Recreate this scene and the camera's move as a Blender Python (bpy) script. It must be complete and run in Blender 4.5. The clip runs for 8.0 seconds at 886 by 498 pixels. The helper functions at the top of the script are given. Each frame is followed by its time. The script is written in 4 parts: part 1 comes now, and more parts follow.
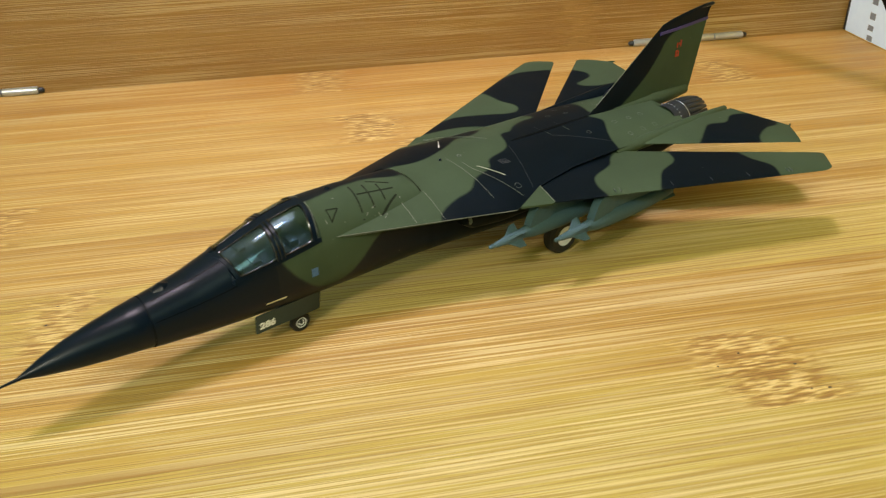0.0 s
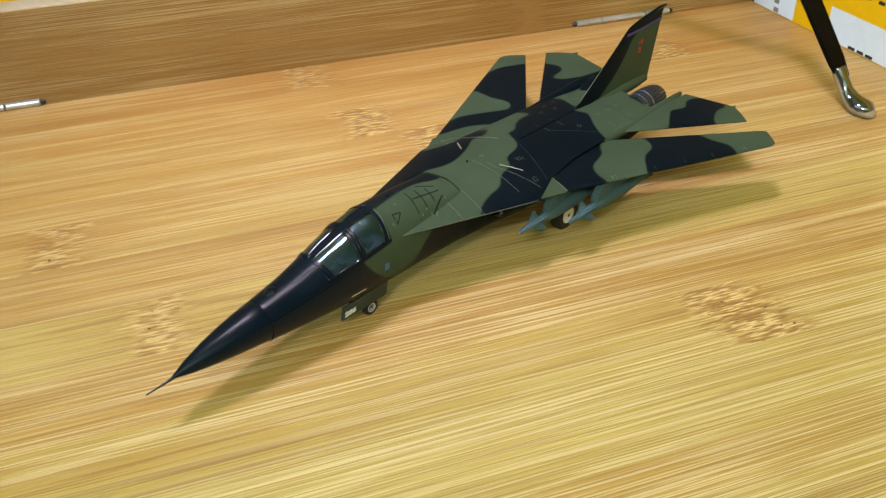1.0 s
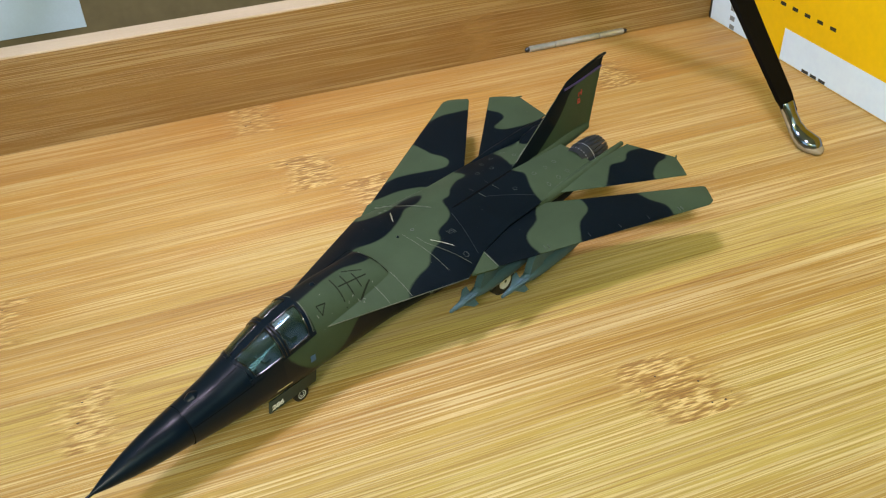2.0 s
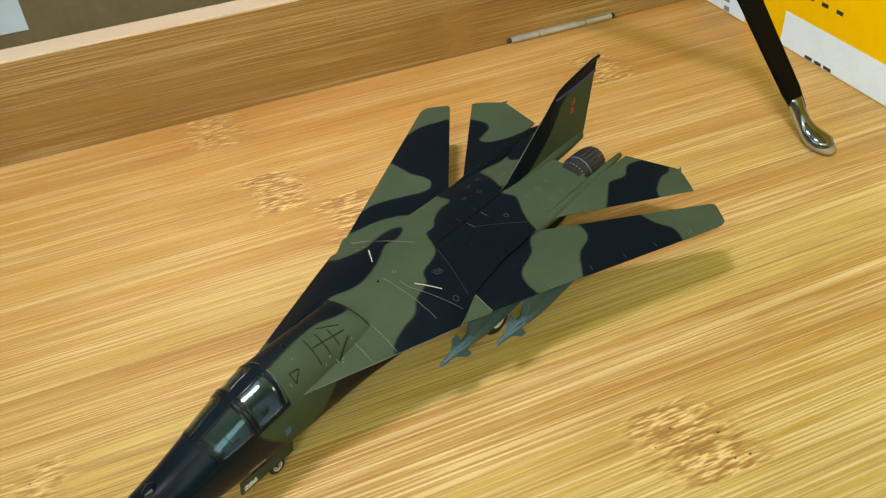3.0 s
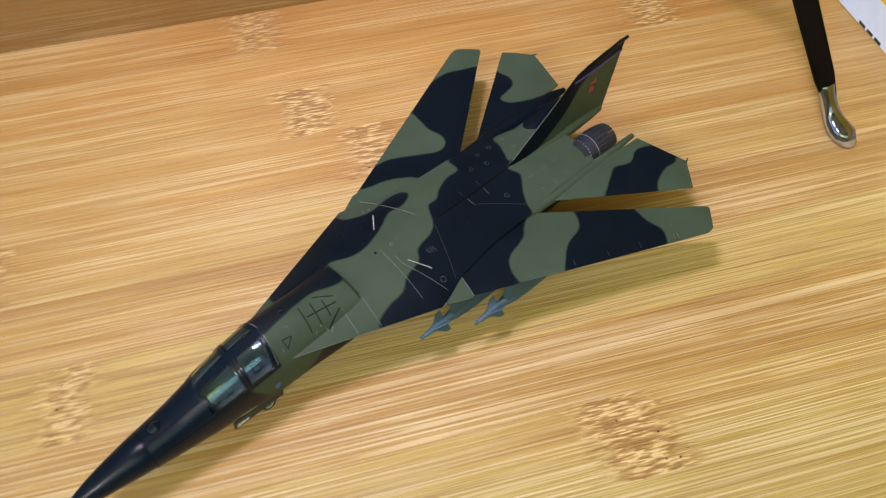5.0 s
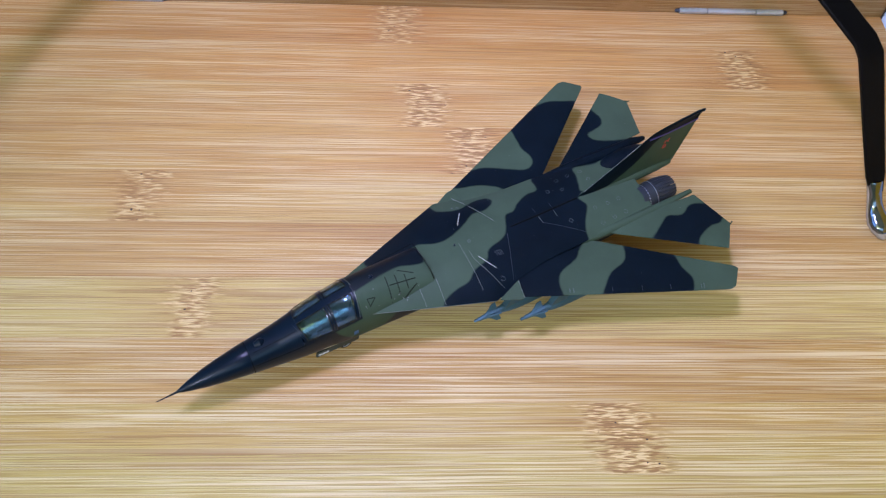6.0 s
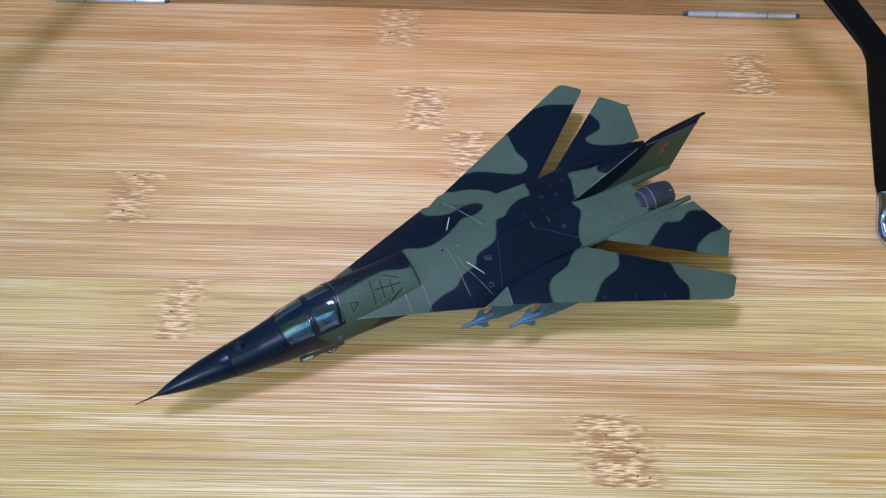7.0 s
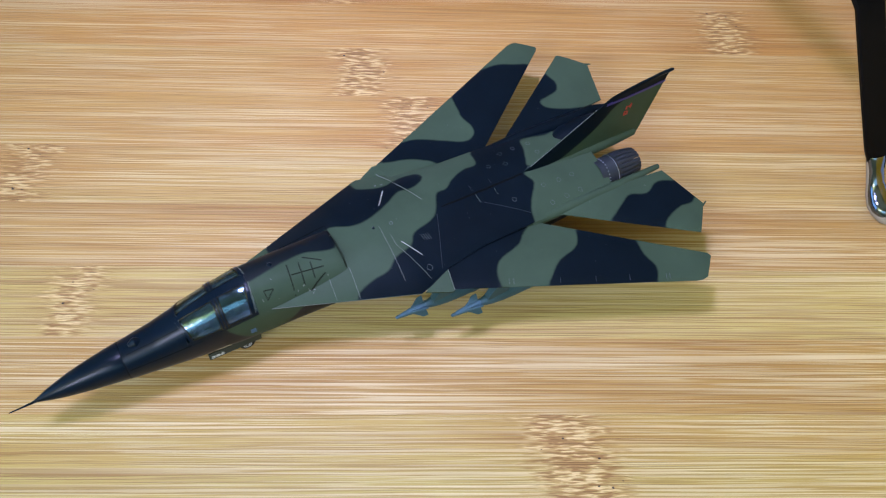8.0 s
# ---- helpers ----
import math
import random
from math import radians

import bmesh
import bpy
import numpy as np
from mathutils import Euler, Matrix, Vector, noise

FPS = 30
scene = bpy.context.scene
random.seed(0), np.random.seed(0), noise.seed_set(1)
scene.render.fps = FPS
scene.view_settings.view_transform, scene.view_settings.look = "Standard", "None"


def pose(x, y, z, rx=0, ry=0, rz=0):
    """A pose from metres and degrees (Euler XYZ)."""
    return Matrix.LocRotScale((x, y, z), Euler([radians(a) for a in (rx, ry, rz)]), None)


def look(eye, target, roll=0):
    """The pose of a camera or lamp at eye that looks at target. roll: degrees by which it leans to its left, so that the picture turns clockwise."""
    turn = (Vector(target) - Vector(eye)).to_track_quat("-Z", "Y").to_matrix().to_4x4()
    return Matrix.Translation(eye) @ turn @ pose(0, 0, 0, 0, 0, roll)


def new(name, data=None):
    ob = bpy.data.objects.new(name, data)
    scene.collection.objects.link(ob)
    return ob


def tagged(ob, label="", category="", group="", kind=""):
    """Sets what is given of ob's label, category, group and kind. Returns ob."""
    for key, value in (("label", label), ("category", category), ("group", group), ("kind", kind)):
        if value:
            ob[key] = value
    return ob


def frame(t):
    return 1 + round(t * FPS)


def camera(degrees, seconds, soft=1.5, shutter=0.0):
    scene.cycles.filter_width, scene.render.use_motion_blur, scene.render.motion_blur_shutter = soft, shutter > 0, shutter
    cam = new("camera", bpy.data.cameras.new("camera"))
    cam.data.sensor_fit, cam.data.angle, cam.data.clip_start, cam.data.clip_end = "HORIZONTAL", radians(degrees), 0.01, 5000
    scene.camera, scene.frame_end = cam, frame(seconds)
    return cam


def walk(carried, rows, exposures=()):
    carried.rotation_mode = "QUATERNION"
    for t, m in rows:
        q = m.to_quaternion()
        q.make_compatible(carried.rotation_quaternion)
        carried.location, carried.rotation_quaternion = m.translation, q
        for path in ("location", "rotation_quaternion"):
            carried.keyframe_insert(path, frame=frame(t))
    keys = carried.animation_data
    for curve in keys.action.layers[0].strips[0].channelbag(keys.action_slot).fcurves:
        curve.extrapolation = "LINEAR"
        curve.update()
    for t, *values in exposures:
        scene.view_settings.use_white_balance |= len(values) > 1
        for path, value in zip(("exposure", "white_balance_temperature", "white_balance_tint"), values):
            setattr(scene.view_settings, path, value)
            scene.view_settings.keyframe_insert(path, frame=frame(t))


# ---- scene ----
cam = camera(53.9, 8.0, 1.2, 0.3)
PATH = [
    (0, (0.03451, 0.01373, 0.08448), (0.04409, 0.06502, 0.05372), -1.1),
    (0.5, (0.01463, 0.00458, 0.09641), (0.02760, 0.05375, 0.06345), -1.2),
    (1, (0.00333, -0.00006, 0.10844), (0.01924, 0.04736, 0.07424), -1.2),
    (1.5, (0.00970, 0.00430, 0.12029), (0.02627, 0.05090, 0.08523), -1.5),
    (1.7, (0.01539, 0.00673, 0.12317), (0.03160, 0.05306, 0.08763), -1.9),
    (2.8, (0.02715, 0.02500, 0.12841), (0.04290, 0.06954, 0.09048), -4.2),
    (3, (0.02933, 0.03315, 0.12632), (0.04563, 0.07711, 0.08796), -3.9),
    (3.5, (0.03815, 0.04972, 0.11714), (0.05466, 0.09263, 0.07766), -4.4),
    (4, (0.03733, 0.05805, 0.11296), (0.05436, 0.09954, 0.07220), -4.3),
    (4.2, (0.03691, 0.05887, 0.11284), (0.05384, 0.09981, 0.07145), -3.9),
    (5.3, (0.04875, 0.03851, 0.17986), (0.05536, 0.07242, 0.13008), 1.8),
    (5.5, (0.04560, 0.03624, 0.18698), (0.05124, 0.06978, 0.13683), 3.6),
    (6, (0.04524, 0.02921, 0.19992), (0.04857, 0.06305, 0.14974), 5.1),
    (6.5, (0.05278, 0.02769, 0.19989), (0.05418, 0.06199, 0.14995), 3.4),
    (7, (0.05648, 0.03085, 0.19595), (0.05754, 0.06521, 0.14605), 2.6),
    (7.5, (0.06054, 0.03657, 0.18528), (0.06242, 0.07057, 0.13514), 3.3),
    (8, (0.06721, 0.04484, 0.17135), (0.06972, 0.07860, 0.12108), 4.0),
]
walk(cam, [(t, look(eye, target, roll)) for t, eye, target, roll in PATH],
     [(0.0, -0.22, 8400, 0), (1.5, -0.24, 7000, 2), (3.5, -0.25, 8500, -1), (4.2, -0.25, 8500, -1),
      (5.5, -0.29, 5600, 25), (7.0, -0.21, 5000, 23), (8.0, -0.23, 5300, 18)])

# ---- light ----
world = bpy.data.worlds.new("night_outside")
scene.world = world
world.use_nodes = True
surround = world.node_tree.nodes["Background"]
surround.inputs[0].default_value, surround.inputs[1].default_value = (0.55, 0.65, 0.80, 1), 0.05


def area_light(name, eye, target, width, height, watts, colour):
    data = bpy.data.lights.new(name, "AREA")
    data.shape, data.size, data.size_y, data.energy, data.color = "RECTANGLE", width, height, watts, colour
    ob = new(name, data)
    ob.matrix_world = look(eye, target)
    return ob


lamp = area_light("desk_lamp_light", (0.024, 0.140, 0.290), (0.074, 0.205, 0), 0.05, 0.035, 0.230, (1.07, 0.96, 1.40))
lamp.data.spread = radians(96)
# Added soft fill overhead to lift the ambient; no such lamp is known.
area_light("ceiling_light", (0.15, 0.22, 1.60), (0.05, 0.15, 0), 1.6, 1.0, 1.5, (1.0, 0.97, 0.50))
# Added cool fill from the left for the carton face; no window is known.
area_light("side_window_light", (-1.62, -0.1, 0.85), (0.05, 0.14, 0.02), 1.1, 1.0, 10.5, (0.52, 0.92, 1.38))
# Unseen yellow fill standing in for the room's general light, not one lamp.
area_light("room_lamp_light", (-0.85, -1.15, 1.38), (0.02, 0.11, 0.02), 1.2, 0.9, 14.5, (0.98, 0.98, 0.25))
# Added fixed light in place of a torch carried with the camera.
area_light("reading_lamp_light", (-0.15, -0.25, 0.38), (0.02, 0.12, 0.01), 0.07, 0.05, 1.52, (0.95, 0.92, 1.15))
# Unseen source behind the camera, placed and widened to suit the canopy's reflections.
area_light("front_window_light", (0.08, -1.46, 1.12), (0.04, 0.12, 0.02), 1.2, 0.85, 8.5, (0.65, 1.0, 1.0))

# ---- materials ----
MM = 0.001


class Nodes:
    """A short way to write node trees."""

    def __init__(self, name):
        self.mat = bpy.data.materials.new(name)
        self.mat.use_nodes = True
        self.tree = self.mat.node_tree
        self.tree.nodes.clear()
        self.out = self.tree.nodes.new("ShaderNodeOutputMaterial")

    def add(self, kind, links=None, operation="", use_clamp=False, data_type="", blend_type="MIX", attribute_type="", attribute_name=""):
        node = self.tree.nodes.new("ShaderNode" + kind)
        if operation:
            node.operation = operation
        if use_clamp:
            node.use_clamp = True
        if data_type:
            node.data_type, node.blend_type = data_type, blend_type
        if attribute_name:
            node.attribute_type, node.attribute_name = attribute_type, attribute_name
        for key, value in (links or {}).items():
            socket = node.inputs[key]
            if isinstance(value, bpy.types.NodeSocket):
                self.tree.links.new(value, socket)
            else:
                socket.default_value = value
        return node

    def math(self, op, a, b=0.0, c=0.0, clamp=False):
        return self.add("Math", {0: a, 1: b, 2: c}, operation=op, use_clamp=clamp).outputs[0]

    def coords(self, scale, offset=None, kind="Object"):
        co = self.add("TexCoord").outputs[kind]
        if offset is not None:
            co = self.add("VectorMath", {0: co, 1: offset}, operation="ADD").outputs[0]
        return self.add("Mapping", {"Vector": co, "Scale": scale}).outputs[0]

    def noise(self, vector, scale=1.0, detail=3.0, rough=0.55, distort=0.0):
        return self.add("TexNoise", {"Vector": vector, "Scale": scale, "Detail": detail, "Roughness": rough, "Distortion": distort}).outputs[0]

    def ramp(self, value, *stops):
        node = self.add("ValToRGB", {0: value})
        ramp = node.color_ramp
        while len(ramp.elements) < len(stops):
            ramp.elements.new(0.5)
        for element, (at, colour) in zip(ramp.elements, stops):
            element.position, element.color = at, (*colour, 1) if len(colour) == 3 else colour
        return node.outputs[0]

    def grey(self, value, low, high):
        return self.add("MapRange", {0: value, 1: low, 2: high}).outputs[0]

    def mix(self, factor, a, b, blend="MIX"):
        node = self.add("Mix", None, data_type="RGBA", blend_type=blend)
        for index, value in ((0, factor), (6, a), (7, b)):
            if isinstance(value, bpy.types.NodeSocket):
                self.tree.links.new(value, node.inputs[index])
            else:
                node.inputs[index].default_value = value if index == 0 else (*value, 1)
        return node.outputs[2]

    def bump(self, height, strength, distance):
        return self.add("Bump", {"Height": height, "Strength": strength, "Distance": distance}).outputs[0]

    def surface(self, **inputs):
        names = {"colour": "Base Color", "rough": "Roughness", "metal": "Metallic", "normal": "Normal", "spec": "Specular IOR Level",
                 "coat": "Coat Weight", "coat_rough": "Coat Roughness", "transmission": "Transmission Weight", "ior": "IOR", "alpha": "Alpha"}
        links = {}
        for key, value in inputs.items():
            links[names[key]] = (*value, 1) if key == "colour" and isinstance(value, tuple) else value
        shader = self.add("BsdfPrincipled", links)
        self.tree.links.new(shader.outputs[0], self.out.inputs[0])
        return self.mat


def paint(name, colour, rough=0.45, worn=0.12, grain=1500, bump=0.15, metal=0.0, spec=0.4):
    """A painted or moulded surface with a faint mottle and fine grain."""
    n = Nodes(name)
    co = n.coords((1, 1, 1))
    wide, fine = n.noise(co, 90, 4), n.noise(co, grain, 2)
    low = tuple(max(0, c * (1 - worn)) for c in colour)
    high = tuple(min(1, c * (1 + worn)) for c in colour)
    col = n.ramp(n.math("MULTIPLY_ADD", fine, 0.35, n.math("MULTIPLY", wide, 0.65)), (0.35, low), (0.65, high))
    r = n.math("ADD", rough - 0.08, n.math("MULTIPLY", wide, 0.16))
    return n.surface(colour=col, rough=r, metal=metal, normal=n.bump(fine, bump, 0.00004), spec=spec)


def bamboo(name, pale=1.0, calm=1.0, lit_wash=0.0, upright=False):
    """Laminated bamboo: fibres along x, one tone a strip, rough nodes where the strip's own node_a .. node_c say."""
    n = Nodes(name)
    rnd = n.add("ObjectInfo").outputs["Random"]
    shift = n.add("CombineXYZ", {0: n.math("MULTIPLY", rnd, 7.0), 1: n.math("MULTIPLY", rnd, 3.0), 2: n.math("MULTIPLY", rnd, 5.0)}).outputs[0]
    raw = n.add("TexCoord").outputs["Object"]
    split = n.add("SeparateXYZ", {0: raw}).outputs
    if upright:  # the face seen stands up, so its width runs along z
        split = (split[0], split[2], split[1])
    # distance from the nearest node of this strip, with a ragged border
    ragged = n.math("MULTIPLY", n.math("SUBTRACT", n.noise(n.coords((110, 900, 300), shift), 1, 3), 0.5), 0.019)
    lean = n.math("MULTIPLY", split[1], n.add("Attribute", attribute_type="OBJECT", attribute_name="node_lean").outputs["Fac"])
    near = None
    for key in ("node_a", "node_b", "node_c"):
        at = n.add("Attribute", attribute_type="OBJECT", attribute_name=key).outputs["Fac"]
        d = n.math("ABSOLUTE", n.math("SUBTRACT", n.math("ADD", n.math("ADD", split[0], ragged), lean), at))
        near = d if near is None else n.math("MINIMUM", near, d)
    inside = n.math("SUBTRACT", 1.0, n.grey(n.math("SUBTRACT", near, n.add("Attribute", attribute_type="OBJECT", attribute_name="node_half").outputs["Fac"]), -0.0008, 0.0042), clamp=True)
    halo = n.math("SUBTRACT", 1.0, n.grey(near, 0.004, 0.03), clamp=True)
    # fibres
    wob = n.math("MULTIPLY", n.noise(n.coords((14, 60, 60), shift), 1, 2), 0.0008)
    wavy = n.add("CombineXYZ", {0: split[0], 1: n.math("ADD", split[1], wob), 2: split[2]}).outputs[0]
    moved = n.add("VectorMath", {0: wavy, 1: shift}, operation="ADD").outputs[0]
    fine = n.noise(n.add("Mapping", {"Vector": moved, "Scale": (75, 3000, 900)}).outputs[0], 1, 3, 0.6)
    mid = n.noise(n.add("Mapping", {"Vector": moved, "Scale": (26, 760, 300)}).outputs[0], 1, 4, 0.6)
    wide = n.noise(n.add("Mapping", {"Vector": moved, "Scale": (7, 210, 100)}).outputs[0], 1, 3, 0.5)
    chips = n.noise(n.add("Mapping", {"Vector": moved, "Scale": (290, 1850, 1100)}).outputs[0], 1, 1.5, 0.5, 0.3)

    def streaks(scale, at, low, high, dy=0.0):
        """Thin spindles along the fibres: the crests of a stretched noise."""
        here = n.add("VectorMath", {0: moved, 1: (0, dy, 0)}, operation="ADD").outputs[0]
        return n.grey(n.noise(n.add("Mapping", {"Vector": here, "Scale": scale, "Location": at}).outputs[0], 1, 0.5, 0.4), low, high)

    patchy = n.grey(n.noise(n.add("Mapping", {"Vector": moved, "Scale": (9, 120, 80), "Location": (1, 2, 5)}).outputs[0], 1, 2), 0.34, 0.60)
    thread = n.math("MAXIMUM", streaks((11, 1900, 400), (0, 0, 0), 0.60, 0.655), n.math("MAXIMUM", n.math("MULTIPLY", streaks((24, 2900, 500), (5, 1, 2), 0.575, 0.64), 0.85), n.math("MULTIPLY", streaks((48, 4600, 900), (3, 7, 4), 0.56, 0.64), 0.6)))
    vein = n.math("MAXIMUM", n.math("MULTIPLY", streaks((11, 1900, 400), (0, 0, 0), 0.58, 0.63, 0.0002), 0.8), n.math("MAXIMUM", streaks((17, 2300, 400), (9, 4, 2), 0.59, 0.645), n.math("MULTIPLY", streaks((46, 3600, 800), (2, 5, 8), 0.56, 0.65), 0.8)))
    grain = n.math("ADD", n.math("MULTIPLY", fine, 0.30), n.math("ADD", n.math("MULTIPLY", mid, 0.18), n.math("ADD", n.math("MULTIPLY", wide, 0.20), 0.16)))
    calmness = n.add("Attribute", attribute_type="OBJECT", attribute_name="lines").outputs["Fac"]
    outside = n.math("MULTIPLY", n.math("SUBTRACT", 1.0, inside), calmness)
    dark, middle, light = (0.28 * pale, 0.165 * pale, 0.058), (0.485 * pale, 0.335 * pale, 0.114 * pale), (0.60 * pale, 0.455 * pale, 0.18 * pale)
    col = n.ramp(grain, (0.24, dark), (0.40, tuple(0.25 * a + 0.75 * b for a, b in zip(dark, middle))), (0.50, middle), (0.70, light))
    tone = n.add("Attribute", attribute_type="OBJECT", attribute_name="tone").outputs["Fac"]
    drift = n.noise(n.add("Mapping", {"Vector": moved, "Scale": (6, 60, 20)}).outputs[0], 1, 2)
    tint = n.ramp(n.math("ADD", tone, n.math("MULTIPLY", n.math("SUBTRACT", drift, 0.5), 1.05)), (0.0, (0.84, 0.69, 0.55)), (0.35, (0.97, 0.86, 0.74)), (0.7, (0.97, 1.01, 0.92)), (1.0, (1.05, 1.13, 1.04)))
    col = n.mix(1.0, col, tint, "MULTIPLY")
    # redder tint that puts the lamp's warm light into the wood
    lamp_warm = n.add("Attribute", attribute_type="OBJECT", attribute_name="lamp_warm").outputs["Fac"]
    col = n.mix(lamp_warm, col, (1.08, 0.93, 0.80), "MULTIPLY")
    # yellow tint standing in for the yellow fill light at the front
    fill_yellow = n.add("Attribute", attribute_type="OBJECT", attribute_name="fill_yellow").outputs["Fac"]
    col = n.mix(fill_yellow, col, (0.96, 1.0, 0.70), "MULTIPLY")
    col = n.mix(n.math("MULTIPLY", n.math("MULTIPLY", vein, n.math("SUBTRACT", 1.2, n.math("MULTIPLY", patchy, 0.75))), n.math("MULTIPLY", outside, 0.58 * calm), clamp=True), col, (0.25, 0.12, 0.035))
    col = n.mix(n.math("MULTIPLY", n.math("MULTIPLY", thread, n.math("ADD", patchy, 0.25)), n.math("MULTIPLY", outside, 0.52 * calm), clamp=True), col, (0.80, 0.67, 0.39))
    col = n.mix(n.math("MULTIPLY", halo, 0.32), col, (0.74, 0.52, 0.28), "MULTIPLY")
    # torn fibre ends in the nodes: pale slivers with brown edges
    bite = n.add("Attribute", attribute_type="OBJECT", attribute_name="node_bite").outputs["Fac"]
    node_base = n.mix(n.math("MULTIPLY_ADD", bite, 0.35, 0.2), col, (0.45, 0.275, 0.105))
    node_col = n.mix(n.math("MULTIPLY", n.grey(chips, 0.50, 0.41), n.math("MULTIPLY_ADD", bite, 0.8, 0.1)), node_base, (0.28, 0.145, 0.042))
    node_col = n.mix(n.math("MULTIPLY", n.grey(chips, 0.53, 0.61), n.math("MULTIPLY", n.math("MULTIPLY", bite, bite), 0.9)), node_col, (0.73, 0.55, 0.26))
    col = n.mix(inside, col, node_col)
    # pin holes in the nodes
    cells = n.add("TexVoronoi", {"Vector": n.coords((330, 420, 1), shift), "Scale": 1.0}).outputs["Distance"]
    holes = n.math("MULTIPLY", n.math("LESS_THAN", cells, 0.105), n.math("GREATER_THAN", inside, 0.6))
    col = n.mix(holes, col, (0.05, 0.03, 0.02))
    # wash towards a pale colour, standing in for light on the rail's top
    if lit_wash:
        col = n.mix(n.math("MULTIPLY_ADD", mid, 0.5, lit_wash - 0.25), col, (0.66, 0.55, 0.49))
    height = n.math("ADD", n.math("SUBTRACT", n.math("MULTIPLY", thread, 0.35), n.math("MULTIPLY", vein, 0.5)), n.math("ADD", grain, n.math("MULTIPLY", n.math("MULTIPLY", chips, inside), 3.5)))
    rough = n.math("ADD", 0.36, n.math("MULTIPLY", mid, 0.22))
    return n.surface(colour=col, rough=rough, normal=n.bump(height, 0.5, 0.00025), spec=0.42)


BAMBOO = bamboo("bamboo_laminate")
# Rail bamboo: faces darkened and top lightened to carry the fall of light.
BAMBOO_DIM = bamboo("bamboo_dim", 0.55, 0.42, upright=True)
RAIL_TOP = bamboo("lit_bamboo_top", 0.95, 0.6, 0.7)
CHROME = paint("polished_steel", (0.15, 0.165, 0.20), 0.12, 0.05, 900, 0.05, 1.0)
PIN_STEEL = paint("hinge_steel", (0.52, 0.55, 0.64), 0.32, 0.14, 700, 0.2, 0.75)
BLACK_METAL = paint("black_lacquered_steel", (0.0035, 0.0032, 0.0032), 0.38, 0.25, 2200, 0.25, spec=0.05)
YELLOW_CARD = paint("yellow_printed_card", (0.90, 0.55, 0.012), 0.42, 0.05, 500, 0.08)
WHITE_CARD = paint("white_printed_card", (0.68, 0.80, 1.0), 0.45, 0.04, 500, 0.08)
GUNMETAL = paint("gunmetal", (0.036, 0.042, 0.055), 0.42, 0.15, 2200, 0.2, 0.5)
INK = paint("black_ink", (0.02, 0.02, 0.022), 0.5)
GREY_INK = paint("grey_ink", (0.20, 0.21, 0.24), 0.5)
BROWN_CARD = paint("brown_cardboard", (0.17, 0.135, 0.075), 0.7, 0.12, 300, 0.3)
BLUE_PAPER = paint("pale_blue_paper", (0.50, 0.62, 0.76), 0.6, 0.04)


# ---- building helpers ----
def mesh_of(name, bm, mat, smooth=True, scale=MM):
    me = bpy.data.meshes.new(name)
    bmesh.ops.scale(bm, vec=(scale,) * 3, verts=bm.verts)
    bmesh.ops.recalc_face_normals(bm, faces=bm.faces)
    for f in bm.faces:
        f.smooth = smooth
    if smooth:
        for e in bm.edges:
            if len(e.link_faces) == 2 and e.calc_face_angle(0) > 0.7:
                e.smooth = False
    bm.to_mesh(me)
    bm.free()
    me.materials.append(mat)
    return me


def part(name, bm, mat, parent=None, label="", smooth=True):
    """One mesh object, built in millimetres, under a thing or a part."""
    ob = new(name, mesh_of(name, bm, mat, smooth))
    if parent is not None:
        ob.parent = parent
    if label:
        tagged(ob, label)
    return ob


def thing(name, at=None, label="", category="", group="", kind=""):
    ob = new(name)
    ob.empty_display_size = 0.01
    if at is not None:
        ob.matrix_world = at
    return tagged(ob, label, category, group, kind)


def box(x0, x1, y0, y1, z0, z1, bevel=0.0, bm=None):
    bm = bm or bmesh.new()
    made = bmesh.ops.create_cube(bm, size=1.0)["verts"]
    for v in made:
        v.co = Vector((x0 + (v.co.x + 0.5) * (x1 - x0), y0 + (v.co.y + 0.5) * (y1 - y0), z0 + (v.co.z + 0.5) * (z1 - z0)))
    if bevel:
        edges = list({e for v in made for e in v.link_edges})
        bmesh.ops.bevel(bm, geom=edges, offset=bevel, segments=2, affect="EDGES", profile=0.6)
    return bm


def loft(rings, close=True, caps=True, bm=None):
    """A skin over rings of equal count."""
    bm = bm or bmesh.new()
    rows = [[bm.verts.new(p) for p in ring] for ring in rings]
    count = len(rows[0])
    for a, b in zip(rows, rows[1:]):
        for i in range(count if close else count - 1):
            j = (i + 1) % count
            bm.faces.new((a[i], a[j], b[j], b[i]))
    if caps and close:
        bm.faces.new(rows[0]), bm.faces.new(rows[-1])
    return bm


def circle_ring(x, y, z, ry, rz, count=20):
    return [(x, y + ry * math.cos(2 * math.pi * i / count), z + rz * math.sin(2 * math.pi * i / count)) for i in range(count)]


def turned(profile, axis_y=0.0, axis_z=0.0, count=24, caps=True):
    """A body of revolution about a line along x, from (x, radius) pairs."""
    return loft([circle_ring(x, axis_y, axis_z, max(r, 0.01), max(r, 0.01), count) for x, r in profile], caps=caps)


def along(points, radius, count=10, flat=1.0):
    """A rod through points (mm); flat squeezes it across."""
    rings = []
    pts = [Vector(p) for p in points]
    for i, p in enumerate(pts):
        d = (pts[min(i + 1, len(pts) - 1)] - pts[max(i - 1, 0)]).normalized()
        side = d.cross(Vector((0, 0, 1)))
        side = side.normalized() if side.length > 1e-4 else Vector((0, 1, 0))
        up = side.cross(d)
        r = radius[i] if isinstance(radius, (list, tuple)) else radius
        rings.append([p + side * r * math.cos(2 * math.pi * k / count) + up * r * flat * math.sin(2 * math.pi * k / count) for k in range(count)])
    return loft(rings)


